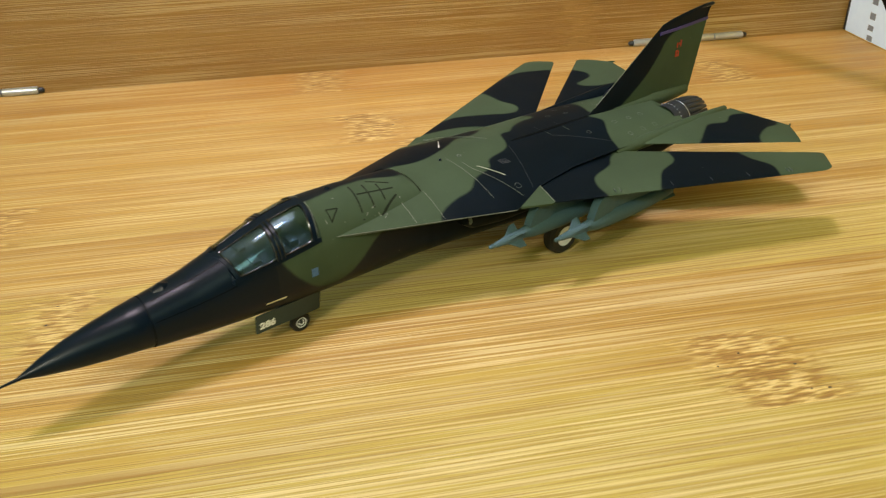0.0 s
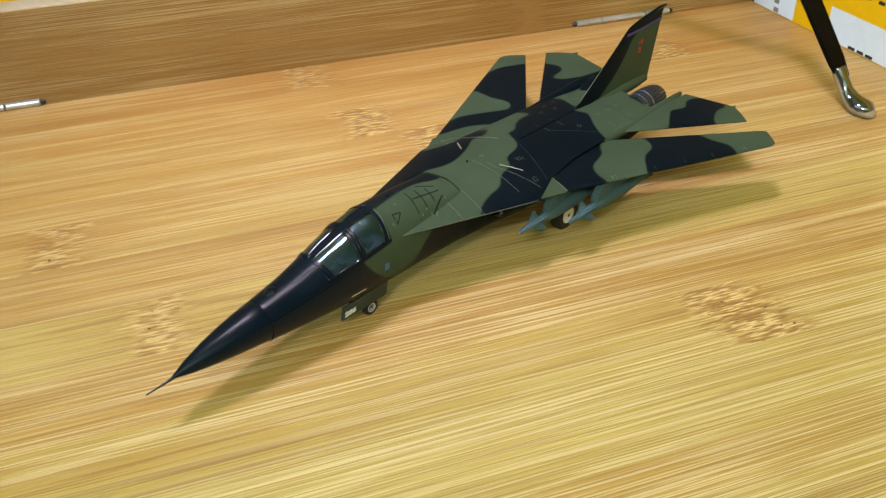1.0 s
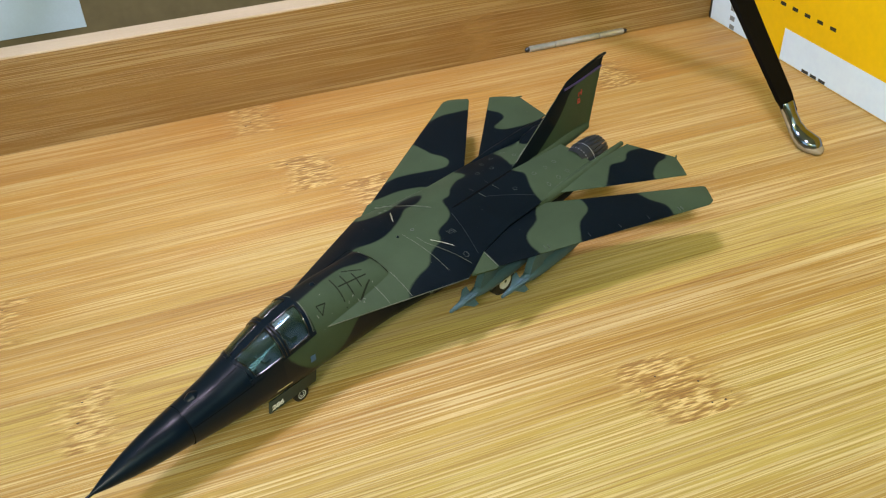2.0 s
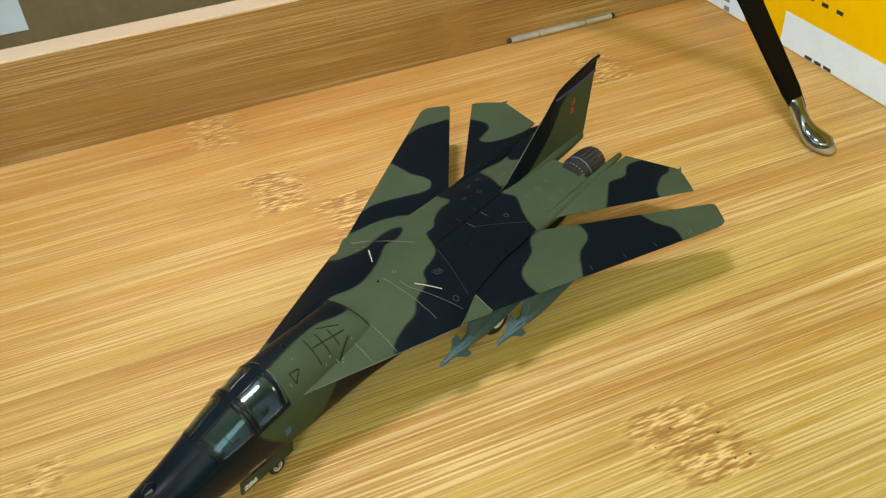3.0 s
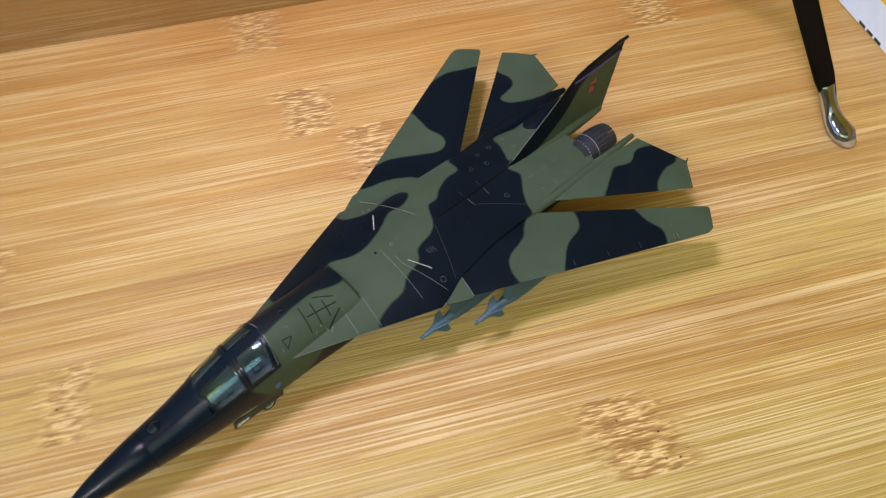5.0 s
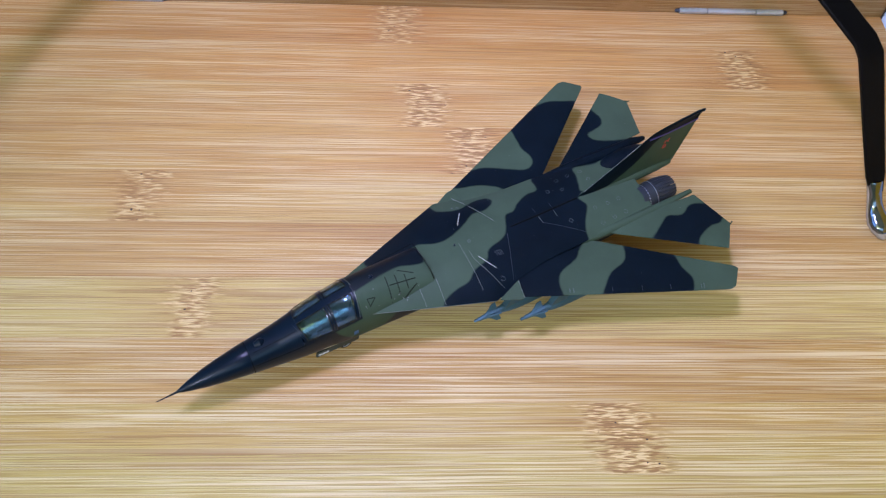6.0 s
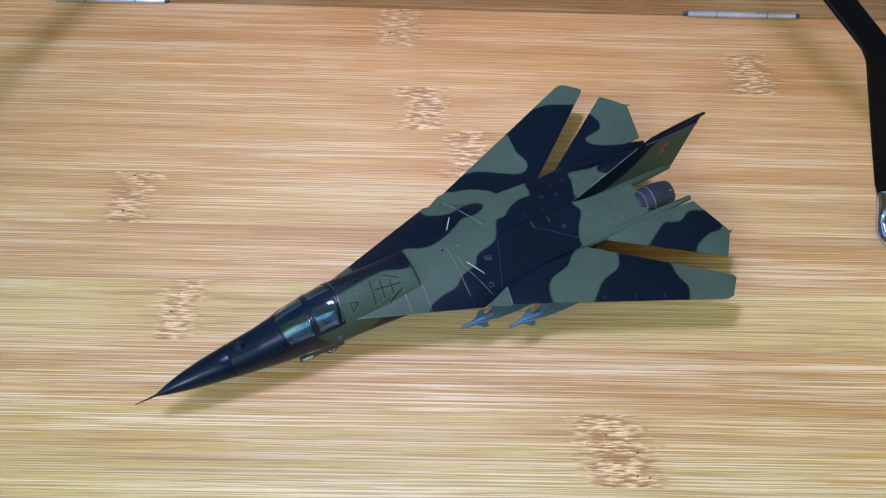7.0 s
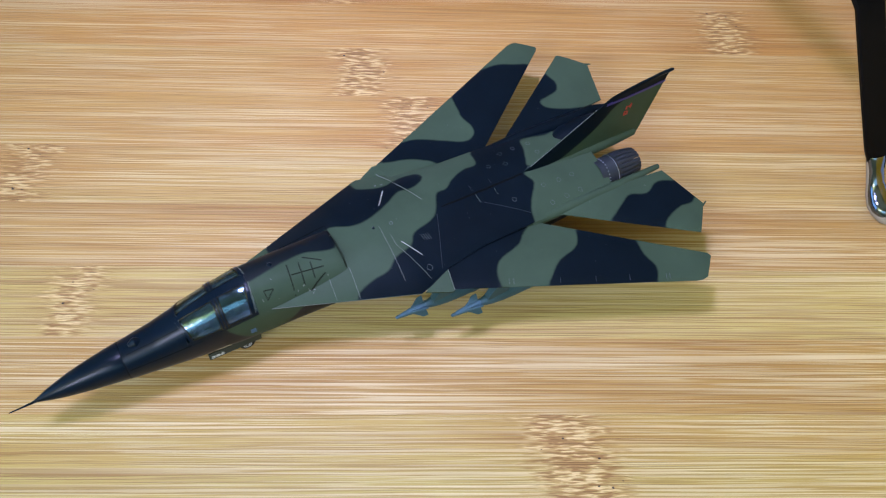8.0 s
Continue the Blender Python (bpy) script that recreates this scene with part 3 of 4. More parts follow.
def blade(root_le, root_te, tip_le, tip_te, thick_root, thick_tip, spans=60, chords=18, round_tip=0.035):
    """A flying surface between a root and a tip chord, with a thin aerofoil and softened tip corners."""
    a, b, c, d = (Vector(p) for p in (root_le, root_te, tip_le, tip_te))
    rings = []
    for i in range(spans + 1):
        u = i / spans
        cut = max(0.0, (u - (1 - round_tip)) / round_tip) if round_tip else 0.0
        le, te = a.lerp(c, u), b.lerp(d, u)
        le, te = le.lerp(te, 0.14 * cut ** 3), te.lerp(le, 0.07 * cut ** 3)
        t = (thick_root + (thick_tip - thick_root) * u) * (1 - 0.5 * cut ** 2)
        upper, lower = [], []
        for k in range(chords + 1):
            v = k / chords
            h = t * 0.5 * (1 - abs(2 * v - 0.8) ** 2 / 1.6) if v > 0.4 else t * 0.5 * math.sqrt(max(0.0, 1 - (1 - v / 0.4) ** 2))
            h = max(h, 0.06)
            p = le.lerp(te, v)
            upper.append(p + Vector((0, 0, h)))
            lower.append(p - Vector((0, 0, h)))
        rings.append(upper + lower[::-1])
    return loft(rings)


for side in (-1, 1):
    wing = part("wing", blade((80, side * (15.0 if side > 0 else 14.4), 16.0), (105.2, side * 5.3, 16.1), (138.5, side * 40.8, 14.7), (143.4, side * 35.8, 14.9), 1.3, 0.6), CAMO, aircraft)
    camouflage(wing, (OUTER_STAR,) if side > 0 else (INNER_PORT, OUTER_PORT), (LOBE_STAR,) if side > 0 else ())
    tail = part("tailplane", blade((116.5, side * 10.5, 16.0), (147, side * 12.4, 16.0), (145.2, side * 30.1, 15.5 + 0.8 * side), (150.6, side * 23.9, 15.5 + 0.7 * side), 1.1, 0.6, 34, 22, 0.0), CAMO, aircraft)
    camouflage(tail, (CENTRE,) if side > 0 else (STAB_PORT,), (STAB_TIP_STAR, BLOB) if side > 0 else ())
    part("static_wick", along([(150.0, side * 24.4, 15.5 + 0.7 * side), (151.5, side * 23.7, 15.5 + 0.7 * side)], [0.25, 0.14], 6), GREEN_PLAIN, tail)
    # tail booms beside the engines
    boom = [1.2, 1.3, 1.15, 0.8, 0.6] if side < 0 else [1.2, 1.5, 1.9, 1.3, 0.6]
    part("tail_boom", along([(112, side * 11.0, 15.6), (122, side * 11.2, 15.7), (134, side * (11.2 if side < 0 else 9.8), 15.8 if side < 0 else 16.6), (143, side * 10.9, 15.7), (147.3, side * 10.7, 15.5)], boom, 12), GREEN_PLAIN if side < 0 else DARK_PLAIN, aircraft)
    # engine nozzle with petals
    ny, nz = side * 6.0, 14.6
    nozzle = part("nozzle", turned([(133.0, 3.50), (134.0, 3.55), (134.6, 3.6), (136.6, 3.62), (137.0, 3.75), (137.3, 3.75), (137.5, 3.6), (138.0, 3.5)], ny, nz, 40, False), GUNMETAL, aircraft, "gunmetal jet nozzle")
    part("nozzle_throat", turned([(137.0, 2.9), (142.6, 2.6), (142.7, 0.05)], ny, nz, 24, False), LINE_DARK, nozzle)
    part("nozzle_ring", turned([(137.05, 3.70), (137.1, 3.79), (137.2, 3.79), (137.25, 3.70)], ny, nz, 40, False), PIN_STEEL, nozzle, "thin bright ring")
    for k in range(20):
        a0 = 2 * math.pi * k / 20
        rows = []
        for x, r in ((137.8, 3.5), (139.4, 3.6), (142, 3.35), (143.9, 2.95)):
            rows.append([(x, ny + (r + g) * math.cos(a0 + da), nz + (r + g) * math.sin(a0 + da)) for da, g in ((-0.14, 0), (-0.05, 0.17), (0.05, 0.17), (0.14, 0), (0.14, -0.4), (-0.14, -0.4))])
        part("petal", loft(rows), GUNMETAL, nozzle)
    for k in range(14 if side < 0 else 0):
        a0 = math.pi * (k + 0.5) / 14
        part("rivet", box(134.55, 134.85, ny + 3.62 * math.cos(a0) - 0.1, ny + 3.62 * math.cos(a0) + 0.1, nz + 3.62 * math.sin(a0) - 0.08, nz + 3.62 * math.sin(a0) + 0.1), PIN_STEEL, nozzle)

# fin with its fairing between the engines
fin_rows = []
for i in range(31):
    z = 16.0 + (34.7 - 16.0) * i / 30
    le = float(np.interp(z, (16, 32.9, 33.7, 34.3, 34.7), (112.8, 137.6, 141.2, 146.0, 150.5)))
    te = float(np.interp(z, (16, 33.2, 34.7), (148.4, 152.6, 153.7)))
    t = 1.5 - 0.9 * i / 30
    ring = []
    for sign in (1, -1):
        for k in range(25):
            v = k / 24 if sign > 0 else 1 - k / 24
            h = max(0.07, 0.5 * t * (math.sqrt(max(0, 1 - (1 - v / 0.35) ** 2)) if v < 0.35 else 1 - ((v - 0.35) / 0.65) ** 1.6))
            ring.append((le + (te - le) * v, sign * h, z))
    fin_rows.append(ring)
fin = part("fin", loft(fin_rows), CAMO, aircraft)
camouflage(fin, (FIN_DARK,), (), (0, 2))
part("fin_fairing", along([(117, 0, 17.4), (124, 0, 17.4), (136, 0, 17.2), (143, 0, 17.0), (147.5, 0, 16.9)], [0.3, 1.3, 1.6, 1.3, 0.9], 14, 1.1), GREEN_PLAIN, aircraft)
part("tail_fairing", along([(128, 6.0, 15.8), (132, 6.1, 16.1), (137, 6.5, 16.1), (142, 7.2, 15.8), (146, 7.8, 15.6)], [1.6, 3.3, 3.5, 2.5, 0.8], 16, 0.84), DARK_PLAIN, aircraft)
part("spine_ridge", along([(92.5, -0.6, 19.2), (96, -0.6, 19.5), (106, -0.5, 19.2), (116, -0.2, 18.7)], [0.1, 0.26, 0.3, 0.32], 10, 0.7), LINE_DARK, aircraft)
part("fin_tip_pod", along([(147.5, 0, 34.3), (150, 0, 34.35), (153.4, 0, 34.4), (153.9, 0, 34.4)], [0.2, 0.32, 0.42, 0.3], 10), NOSE_BLACK, fin)
part("light_edge", along([(118.2, -0.12, 19.8), (126.0, -0.1, 25.1), (134.0, -0.08, 30.6)], 0.075, 6), LINE_LIGHT, fin, "thin light edge")
for sign in (-1, 1):
    part("violet_band", loft([[(x, sign * (y0 + 0.1), z), (x, sign * (y0 + 0.1), z + 0.6), (x, sign * (y0 - 0.1), z + 0.6), (x, sign * (y0 - 0.1), z)] for x, y0, z in ((136.5, 0.30, 30.9), (142, 0.40, 31.0), (147, 0.28, 31.15), (152.4, 0.08, 31.3))]), PURPLE, fin, "violet band near the fin tip")
    for x0, x1, z0, z1 in ((142.1, 142.5, 25.2, 26.6), (142.5, 143.3, 25.2, 25.7), (142.9, 143.3, 25.7, 26.3), (142.5, 143.0, 26.2, 26.6), (142.3, 142.7, 27.1, 28.2), (142.9, 143.6, 27.7, 28.1), (143.4, 143.8, 27.2, 28.6)):
        part("red_marking", box(x0, x1, sign * 0.36, sign * 0.46, z0, z1), RED_PAINT, fin, "small unreadable red marking")


# canopy
def skin_patch(x_from, x_to, angle_from, angle_to, grow, thick, nx=10, na=12):
    """A shell piece lying on the fuselage's own skin. The ends may be functions of the angle."""
    rings = []
    for i in range(nx + 1):
        outer, inner = [], []
        for k in range(na + 1):
            v = k / na
            x0, x1 = (f(v) if callable(f) else f for f in (x_from, x_to))
            x = x0 + (x1 - x0) * i / nx
            a0, a1 = (f(x) if callable(f) else f for f in (angle_from, angle_to))
            a = a0 + (a1 - a0) * v
            outer.append(body_point(x, a, grow))
            inner.append(body_point(x, a, grow - thick))
        rings.append(outer + inner[::-1])
    return loft(rings)


def sill_angle(x, lift=0.0):
    mid, top, n = (float(np.interp(x, BODY_X, row)) for row in (BODY_MID, BODY_TOP, BODY_N))
    r = min(1.0, (float(np.interp(x, SILL_X, SILL_Z)) + lift - mid) / (top - mid))
    return math.asin(r ** (n / 2))


def rim_bead(x_from, x_to, angle_from, angle_to, radius=0.15):
    """A raised bead round a pane, with rounded corners, lying on the skin."""
    loop = []
    for u, v in curve_through([(0.03, 0.12), (0.03, 0.5), (0.03, 0.88), (0.10, 0.97), (0.5, 0.97), (0.90, 0.97), (0.97, 0.88), (0.97, 0.5), (0.97, 0.12), (0.90, 0.03), (0.5, 0.03), (0.10, 0.03)], 4):
        x0, x1 = (f(v) if callable(f) else f for f in (x_from, x_to))
        x = x0 + (x1 - x0) * u
        a0, a1 = (f(x) if callable(f) else f for f in (angle_from, angle_to))
        loop.append(body_point(x, a0 + (a1 - a0) * v, 0.09))
    return along(loop + loop[:2], radius, 8)


TOP = math.pi / 2
canopy = part("canopy", skin_patch(lambda v: 36.3 - 1.6 * v, 50.4, lambda x: TOP - 0.10, lambda x: TOP + 0.10, 0.12, 0.5), NOSE_BLACK, aircraft, "black framed cockpit canopy with four clear panes")
for side in (-1, 1):
    def turn_to(x, lift=0.0, side=side):
        return sill_angle(x, lift) if side > 0 else math.pi - sill_angle(x, lift)
    edge = TOP - 0.095 * side
    front = (lambda v: 36.4 - 1.4 * v)
    part("frame", skin_patch(35.7, 50.4, lambda x: turn_to(x, -0.35), lambda x: turn_to(x, 0.4), 0.12, 0.5, 24, 3), NOSE_BLACK, canopy)
    # pale line painted as the highlight along the canopy's rear frame
    part("light_edge", skin_patch(lambda v: 49.8 + 0.9 * v, lambda v: 49.89 + 0.9 * v, lambda x: turn_to(x, -0.3), edge, 0.06, 0.3, 1, 16), LINE_LIGHT, canopy, "thin light edge")
    part("frame", skin_patch(lambda v: 36.2 - 1.4 * v, lambda v: 36.75 - 1.4 * v, turn_to, edge, 0.14, 0.5, 2, 14), NOSE_BLACK, canopy)
    part("frame", skin_patch(42.85, 43.95, turn_to, edge, 0.17, 0.6, 4, 14), NOSE_BLACK, canopy)
    part("frame", skin_patch(lambda v: 48.95 + 0.9 * v, lambda v: 49.75 + 0.75 * v, turn_to, edge, 0.15, 0.5, 3, 14), NOSE_BLACK, canopy)
    for x0, x1 in ((lambda v: 36.7 - 1.4 * v, 42.9), (43.9, lambda v: 49.0 + 0.9 * v)):
        pane = part("pane", skin_patch(x0, x1, lambda x: turn_to(x, 0.05), edge, 0.05, 0.22, 10, 14), CLEAR, canopy, "clear plastic pane")
        pane.visible_shadow = False
        part("pane_rim", rim_bead(x0, x1, lambda x: turn_to(x, 0.3), edge), GLOSS_BLACK, canopy, "raised glossy rim of the pane")
    for x in (42.75, 43.4, 44.05):
        part("hoop_bead", along([body_point(x, turn_to(x, 0.1) + (edge - turn_to(x, 0.1)) * k / 20, 0.16) for k in range(21)], 0.13, 8), GLOSS_BLACK, canopy)
for x0 in (39.5, 46.0):
    for y0 in (-2.6, 2.6):
        part("seat", box(x0, x0 + 1.6, y0 - 1.3, y0 + 1.3, 16.0, 16.6 if x0 < 42 else 17.9, 0.4), COCKPIT, aircraft)
part("instrument_panel", box(37.2, 38.0, -3.6, 3.6, 14.5, 16.2, 0.2), COCKPIT, aircraft)
part("cockpit_floor", loft([[(x, -4.6 - 0.07 * (x - 36), float(np.interp(x, SILL_X, SILL_Z)) - 0.2), (x, 4.6 + 0.07 * (x - 36), float(np.interp(x, SILL_X, SILL_Z)) - 0.2)] for x in (36.0, 43.0, 50.3)], False), COCKPIT, aircraft)

# engine intakes under the wing roots
for side in (-1, 1):
    rings = []
    for x, y_in, y_out, low in ((75.6, 8.3, 11.6, 12.6), (77.5, 7.8, 12.0, 11.2), (84.0, 7.6, 12.2, 10.2), (94.0, 7.6, 11.6, 9.6), (104.0, 7.6, 10.2, 9.8)):
        ring = []
        for k in range(13):
            a = math.pi / 2 * k / 12
            ring.append((x, side * (y_in + (y_out - y_in) * math.cos(a) ** 0.7), 15.6 - (15.6 - low) * math.sin(a) ** 0.7))
        rings.append(ring + [(x, side * (y_in - 0.6), low), (x, side * (y_in - 0.6), 15.6)])
    intake = part("intake", loft(rings), DARK_PLAIN, aircraft, "dark engine intake under the wing root")
    # near-black sheet on the solid front, painting the shade of an open mouth
    mouth = [[(75.4 - 0.02 * i + (15.4 - z) * 0.55, side * y, z) for y, z in ((8.7, 13.2 + i), (8.7, 15.1), (11.1, 15.1), (11.1, 13.8 + i), (10.4, 13.2 + i))] for i in (0.0, 0.1)]
    part("mouth", loft(mouth), LINE_DARK, intake)
    part("lip", along([(75.5, side * 11.75, 15.3), (75.9, side * 11.7, 13.9), (76.5, side * 10.6, 12.9), (77.0, side * 8.6, 12.4)], [0.28, 0.3, 0.3, 0.28], 8), GREY_GREEN, intake, "grey-green intake lip")

# undercarriage
def wheel(name, x, y, radius, width, parent, dished=True):
    w = part(name, loft([[(x + r * math.cos(2 * math.pi * i / 28), yy, radius + r * math.sin(2 * math.pi * i / 28)) for i in range(28)]
                         for yy, r in ((y - width / 2, radius * 0.53), (y - width / 2, radius * 0.86), (y - width * 0.3, radius * 0.99), (y, radius), (y + width * 0.3, radius * 0.99), (y + width / 2, radius * 0.86), (y + width / 2, radius * 0.5))]), RUBBER, parent)
    for sign in (-1, 1):
        rings = [[(x + r * math.cos(2 * math.pi * i / 20), y + sign * (width / 2 + out), radius + r * math.sin(2 * math.pi * i / 20)) for i in range(20)]
                 for out, r in ((-0.2, radius * 0.54), (0.06, radius * 0.53), (-0.02 if dished else 0.08, radius * 0.40), (0.02 if dished else 0.14, radius * 0.2), (0.02 if dished else 0.15, radius * 0.04))]
        part("hub", loft(rings), HUB_WHITE, w, "white hub")
        out = y + sign * (width / 2 + (0.0 if dished else 0.06))
        part("axle_cap", loft([[(x + radius * k * math.cos(2 * math.pi * i / 12), out + sign * h, radius + radius * k * math.sin(2 * math.pi * i / 12)) for i in range(12)] for h, k in ((-0.05, 0.13), (0.12, 0.11), (0.14, 0.02))]), GREY_GREEN, w, "grey axle cap")
    return w


gear = part("nose_gear_leg", along([(46.8, 0, 2.0), (46.4, 0, 4.5), (45.4, 0, 8.0)], [0.45, 0.5, 0.6], 10), GREY_GREEN, aircraft)
part("axle", along([(46.8, -3.0, 2.0), (46.8, 3.0, 2.0)], 0.35, 8), GUNMETAL, gear)
for y in (-2.2, 2.2):
    wheel("nose_wheel", 46.9, y, 1.78, 1.2, aircraft)
for side in (-1, 1):
    leg = part("main_gear_leg", along([(97.6, side * 10.8, 3.7), (96.5, side * 9.5, 5.5), (94, side * 6.5, 8.0)], [0.6, 0.8, 0.9], 10), GREY_GREEN, aircraft)
    wheel("main_wheel", 97.8, side * 11.9, 3.75, 2.6, aircraft, False)
door = part("nose_gear_door", loft([[(x, -4.0 - d, 4.0), (x, -3.6 - d, 4.0), (x, -4.4 - d, 7.6), (x, -4.8 - d, 7.7)] for x, d in ((38.4, -0.1), (38.55, 0.0), (49.8, 0.0), (49.95, -0.1))]), GEAR_DOOR, aircraft, "dark grey gear door with the number 286")
text = bpy.data.curves.new("number", "FONT")
text.body, text.size, text.extrude = "286", 1.85, 0.03
text.offset = 0.08
holder = bpy.data.objects.new("number", text)
number_mesh = bpy.data.meshes.new_from_object(holder)
number_mesh.transform(Matrix.Translation((38.9 * MM, -4.22 * MM, 4.80 * MM)) @ pose(0, 0, 0, 102.5) @ Matrix.Diagonal((MM, MM, MM, 1)))
number_mesh.materials.clear()
number_mesh.materials.append(HUB_WHITE)
number = new("number", number_mesh)
number.parent = door
for x0, x1, a0 in ((24.2, 35.0, 1.93), (23.6, 36.0, 2.75)):
    part("engraved_line", skin_patch(x0, x1, a0, a0 + 0.03, 0.025, 0.1, 8, 1), LINE_DARK, aircraft)
part("cream_stripe", skin_patch(40.0, 43.4, math.pi + 0.36, math.pi + 0.315, 0.03, 0.1, 6, 1), LINE_CREAM, aircraft, "thin cream stripe above the gear door")
part("emblem", skin_patch(47.9, 49.0, math.pi + 0.055, math.pi - 0.055, 0.04, 0.1, 3, 3), SKY_BLUE, aircraft, "tiny blue and white emblem")
for x0, a0 in ((47.9, -0.035), (48.5, 0.01), (48.0, 0.035)):
    part("emblem_bar", skin_patch(x0, x0 + 0.55, math.pi + a0 + 0.02, math.pi + a0, 0.07, 0.1, 2, 1), DEEP_BLUE, aircraft)


# stores
def fin_plate(points, x, y, z, angle, half):
    """A flat fin through (along, out) points, turned about the bomb's axis."""
    bm = bmesh.new()
    c, s = math.cos(angle), math.sin(angle)
    rows = [[bm.verts.new((x + px, y + c * pr - s * off, z + s * pr + c * off)) for px, pr in points] for off in (-half, half)]
    bm.faces.new(rows[0]), bm.faces.new(rows[1])
    for i in range(len(points)):
        j = (i + 1) % len(points)
        bm.faces.new((rows[0][i], rows[0][j], rows[1][j], rows[1][i]))
    return bm


def guided_bomb(x, y, z, roof):
    """Laser guided bomb, nose at x, hung from a pylon that reaches up to roof."""
    body = part("guided_bomb", turned([(x + 7.2, 0.8), (x + 8.0, 1.0), (x + 9.5, 1.3), (x + 12, 1.55), (x + 15, 1.65), (x + 20, 1.65), (x + 24, 1.55), (x + 28, 1.3), (x + 30.3, 1.05), (x + 30.6, 0.8)], y, z, 24), BOMB_BLUE, aircraft, "slate blue guided bomb under the wing")
    seeker = part("seeker", turned([(x, 0.16), (x + 0.15, 0.34), (x + 0.9, 0.42), (x + 1.1, 0.34), (x + 1.4, 0.5), (x + 3.0, 0.62), (x + 3.3, 0.72), (x + 6.4, 0.82), (x + 7.3, 0.8)], y, z, 18), SEEKER, body, "pale blue seeker head")
    part("seam_band", turned([(x + 7.0, 0.75), (x + 7.05, 0.92), (x + 7.35, 0.95), (x + 7.4, 0.8)], y, z, 18), BOMB_BLUE, body)
    for a in (0.72, 2.42, 3.86, 5.56):
        part("canard_fin", fin_plate([(3.4, 0.5), (4.6, 1.25), (5.7, 2.15), (6.9, 2.25), (6.8, 0.5)], x, y, z, a, 0.17), SEEKER, seeker)
        part("tail_fin", fin_plate([(25.5, 0.9), (27.5, 1.6), (30.6, 1.7), (30.6, 0.6)], x, y, z, a, 0.15), BOMB_BLUE, body)
    # pylon with a round-nosed fairing at the front
    rows = []
    for k in range(21):
        u = k / 20
        px = x + 8.6 + 18.5 * u
        top = roof - z if u < 0.32 else roof - z - 0.15
        h = top * min(1.0, math.sqrt(max(0.0, 1 - (1 - min(1, u / 0.2)) ** 2)) + 0.05)
        wide = 0.85 if u < 0.3 else 0.5
        rows.append([(px, y - wide, z + 1.0), (px, y + wide, z + 1.0), (px, y + wide * 0.9, z + max(1.2, h)), (px, y - wide * 0.9, z + max(1.2, h))])
    part("pylon", loft(rows), BOMB_BLUE, body)


guided_bomb(75.9, -16.4, 11.0, 15.6)
guided_bomb(86.7, -21.0, 10.3, 15.2)

# ---- fine lines on the upper deck ----
def deck_z(x, y):
    """Height of the upper surface at a point of the deck or of the crew hump."""
    w, edge, crown = float(np.interp(x, DECK_X, DECK_W)), float(np.interp(x, DECK_X, DECK_EDGE)), float(np.interp(x, CROWN_X, CROWN_Z))
    if y > 0 and x < 89:
        w += STAR_EXTRA
    z = edge + (crown - edge) * (1 - min(1.0, abs(y) / w) ** 2.3)
    bw, mid, top, n = (float(np.interp(x, BODY_X, row)) for row in (BODY_W, BODY_MID, BODY_TOP, BODY_N))
    if abs(y) < bw:
        z = max(z, mid + (top - mid) * (1 - (abs(y) / bw) ** n) ** (1 / n))
    return z


def deck_line(name, a, b, width, mat, raise_by=0.02, steps=8):
    d = (Vector(b) - Vector(a)).normalized()
    side = Vector((-d.y, d.x)) * width / 2
    rings = []
    for i in range(steps + 1):
        p = Vector(a).lerp(Vector(b), i / steps)
        l, r = p + side, p - side
        rings.append([(l.x, l.y, deck_z(*l) + raise_by), (r.x, r.y, deck_z(*r) + raise_by), (r.x, r.y, deck_z(*r) - 0.15), (l.x, l.y, deck_z(*l) - 0.15)])
    return part(name, loft(rings), mat, deck, smooth=False)


for a, b, w, m in (((85.9, 9.5), (83.2, 5.9), 0.17, LINE_PALE), ((83.2, -4.8), (85.8, -9.2), 0.11, LINE_PALE)):
    deck_line("formation_strip", a, b, w, m, 0.05)
for a, b in (((80.6, 0.7), (80.1, -12.7)), ((81.9, -2.3), (81.9, -5.0)), ((81.9, -5.0), (85.4, -14.3)), ((70.8, -5.3), (70.2, -11.8)),
             ((66.1, -5.2), (65.7, -10.2)), ((103.5, -1.0), (103.5, -3.2)), ((108.2, -1.0), (108.1, -3.0))):
    deck_line("panel_line", a, b, 0.085, LINE_LIGHT)
deck_line("panel_line", (87.4, 16.0), (92.2, 3.1), 0.1, LINE_LIGHT, 0.14, 14)
for a, b in (((103.5, -3.0), (112.7, -9.7)), ((93.3, -2.0), (88.5, -13.4)), ((103.4, 1.9), (103.4, 0.3)), ((108.4, 1.6), (108.3, 0.3))):
    deck_line("panel_line", a, b, 0.08, LINE_FAINT)
for a, b in (((59.1, -0.6), (58.5, -5.9)), ((61.5, -1.0), (61.0, -5.3)), ((63.8, -1.7), (63.4, -4.9)), ((59.2, -3.0), (66.0, -3.5)), ((62.7, -0.1), (66.1, -2.2)), ((65.8, -4.7), (61.8, -6.2)),
             ((52.8, -3.8), (54.8, -4.1)), ((54.8, -4.1), (53.0, -5.2)), ((53.0, -5.2), (52.8, -3.8)), ((70.6, 0.8), (70.3, -5.2))):
    deck_line("black_line", a, b, 0.25 if a[0] > 56 else 0.17, LINE_BLACK, 0.04)


for a, b in (((52.5, 6.1), (70.4, 6.75)), ((70.6, 6.7), (70.6, 0.9))):
    deck_line("engraved_line", a, b, 0.2, LINE_DARK, 0.05, 24)


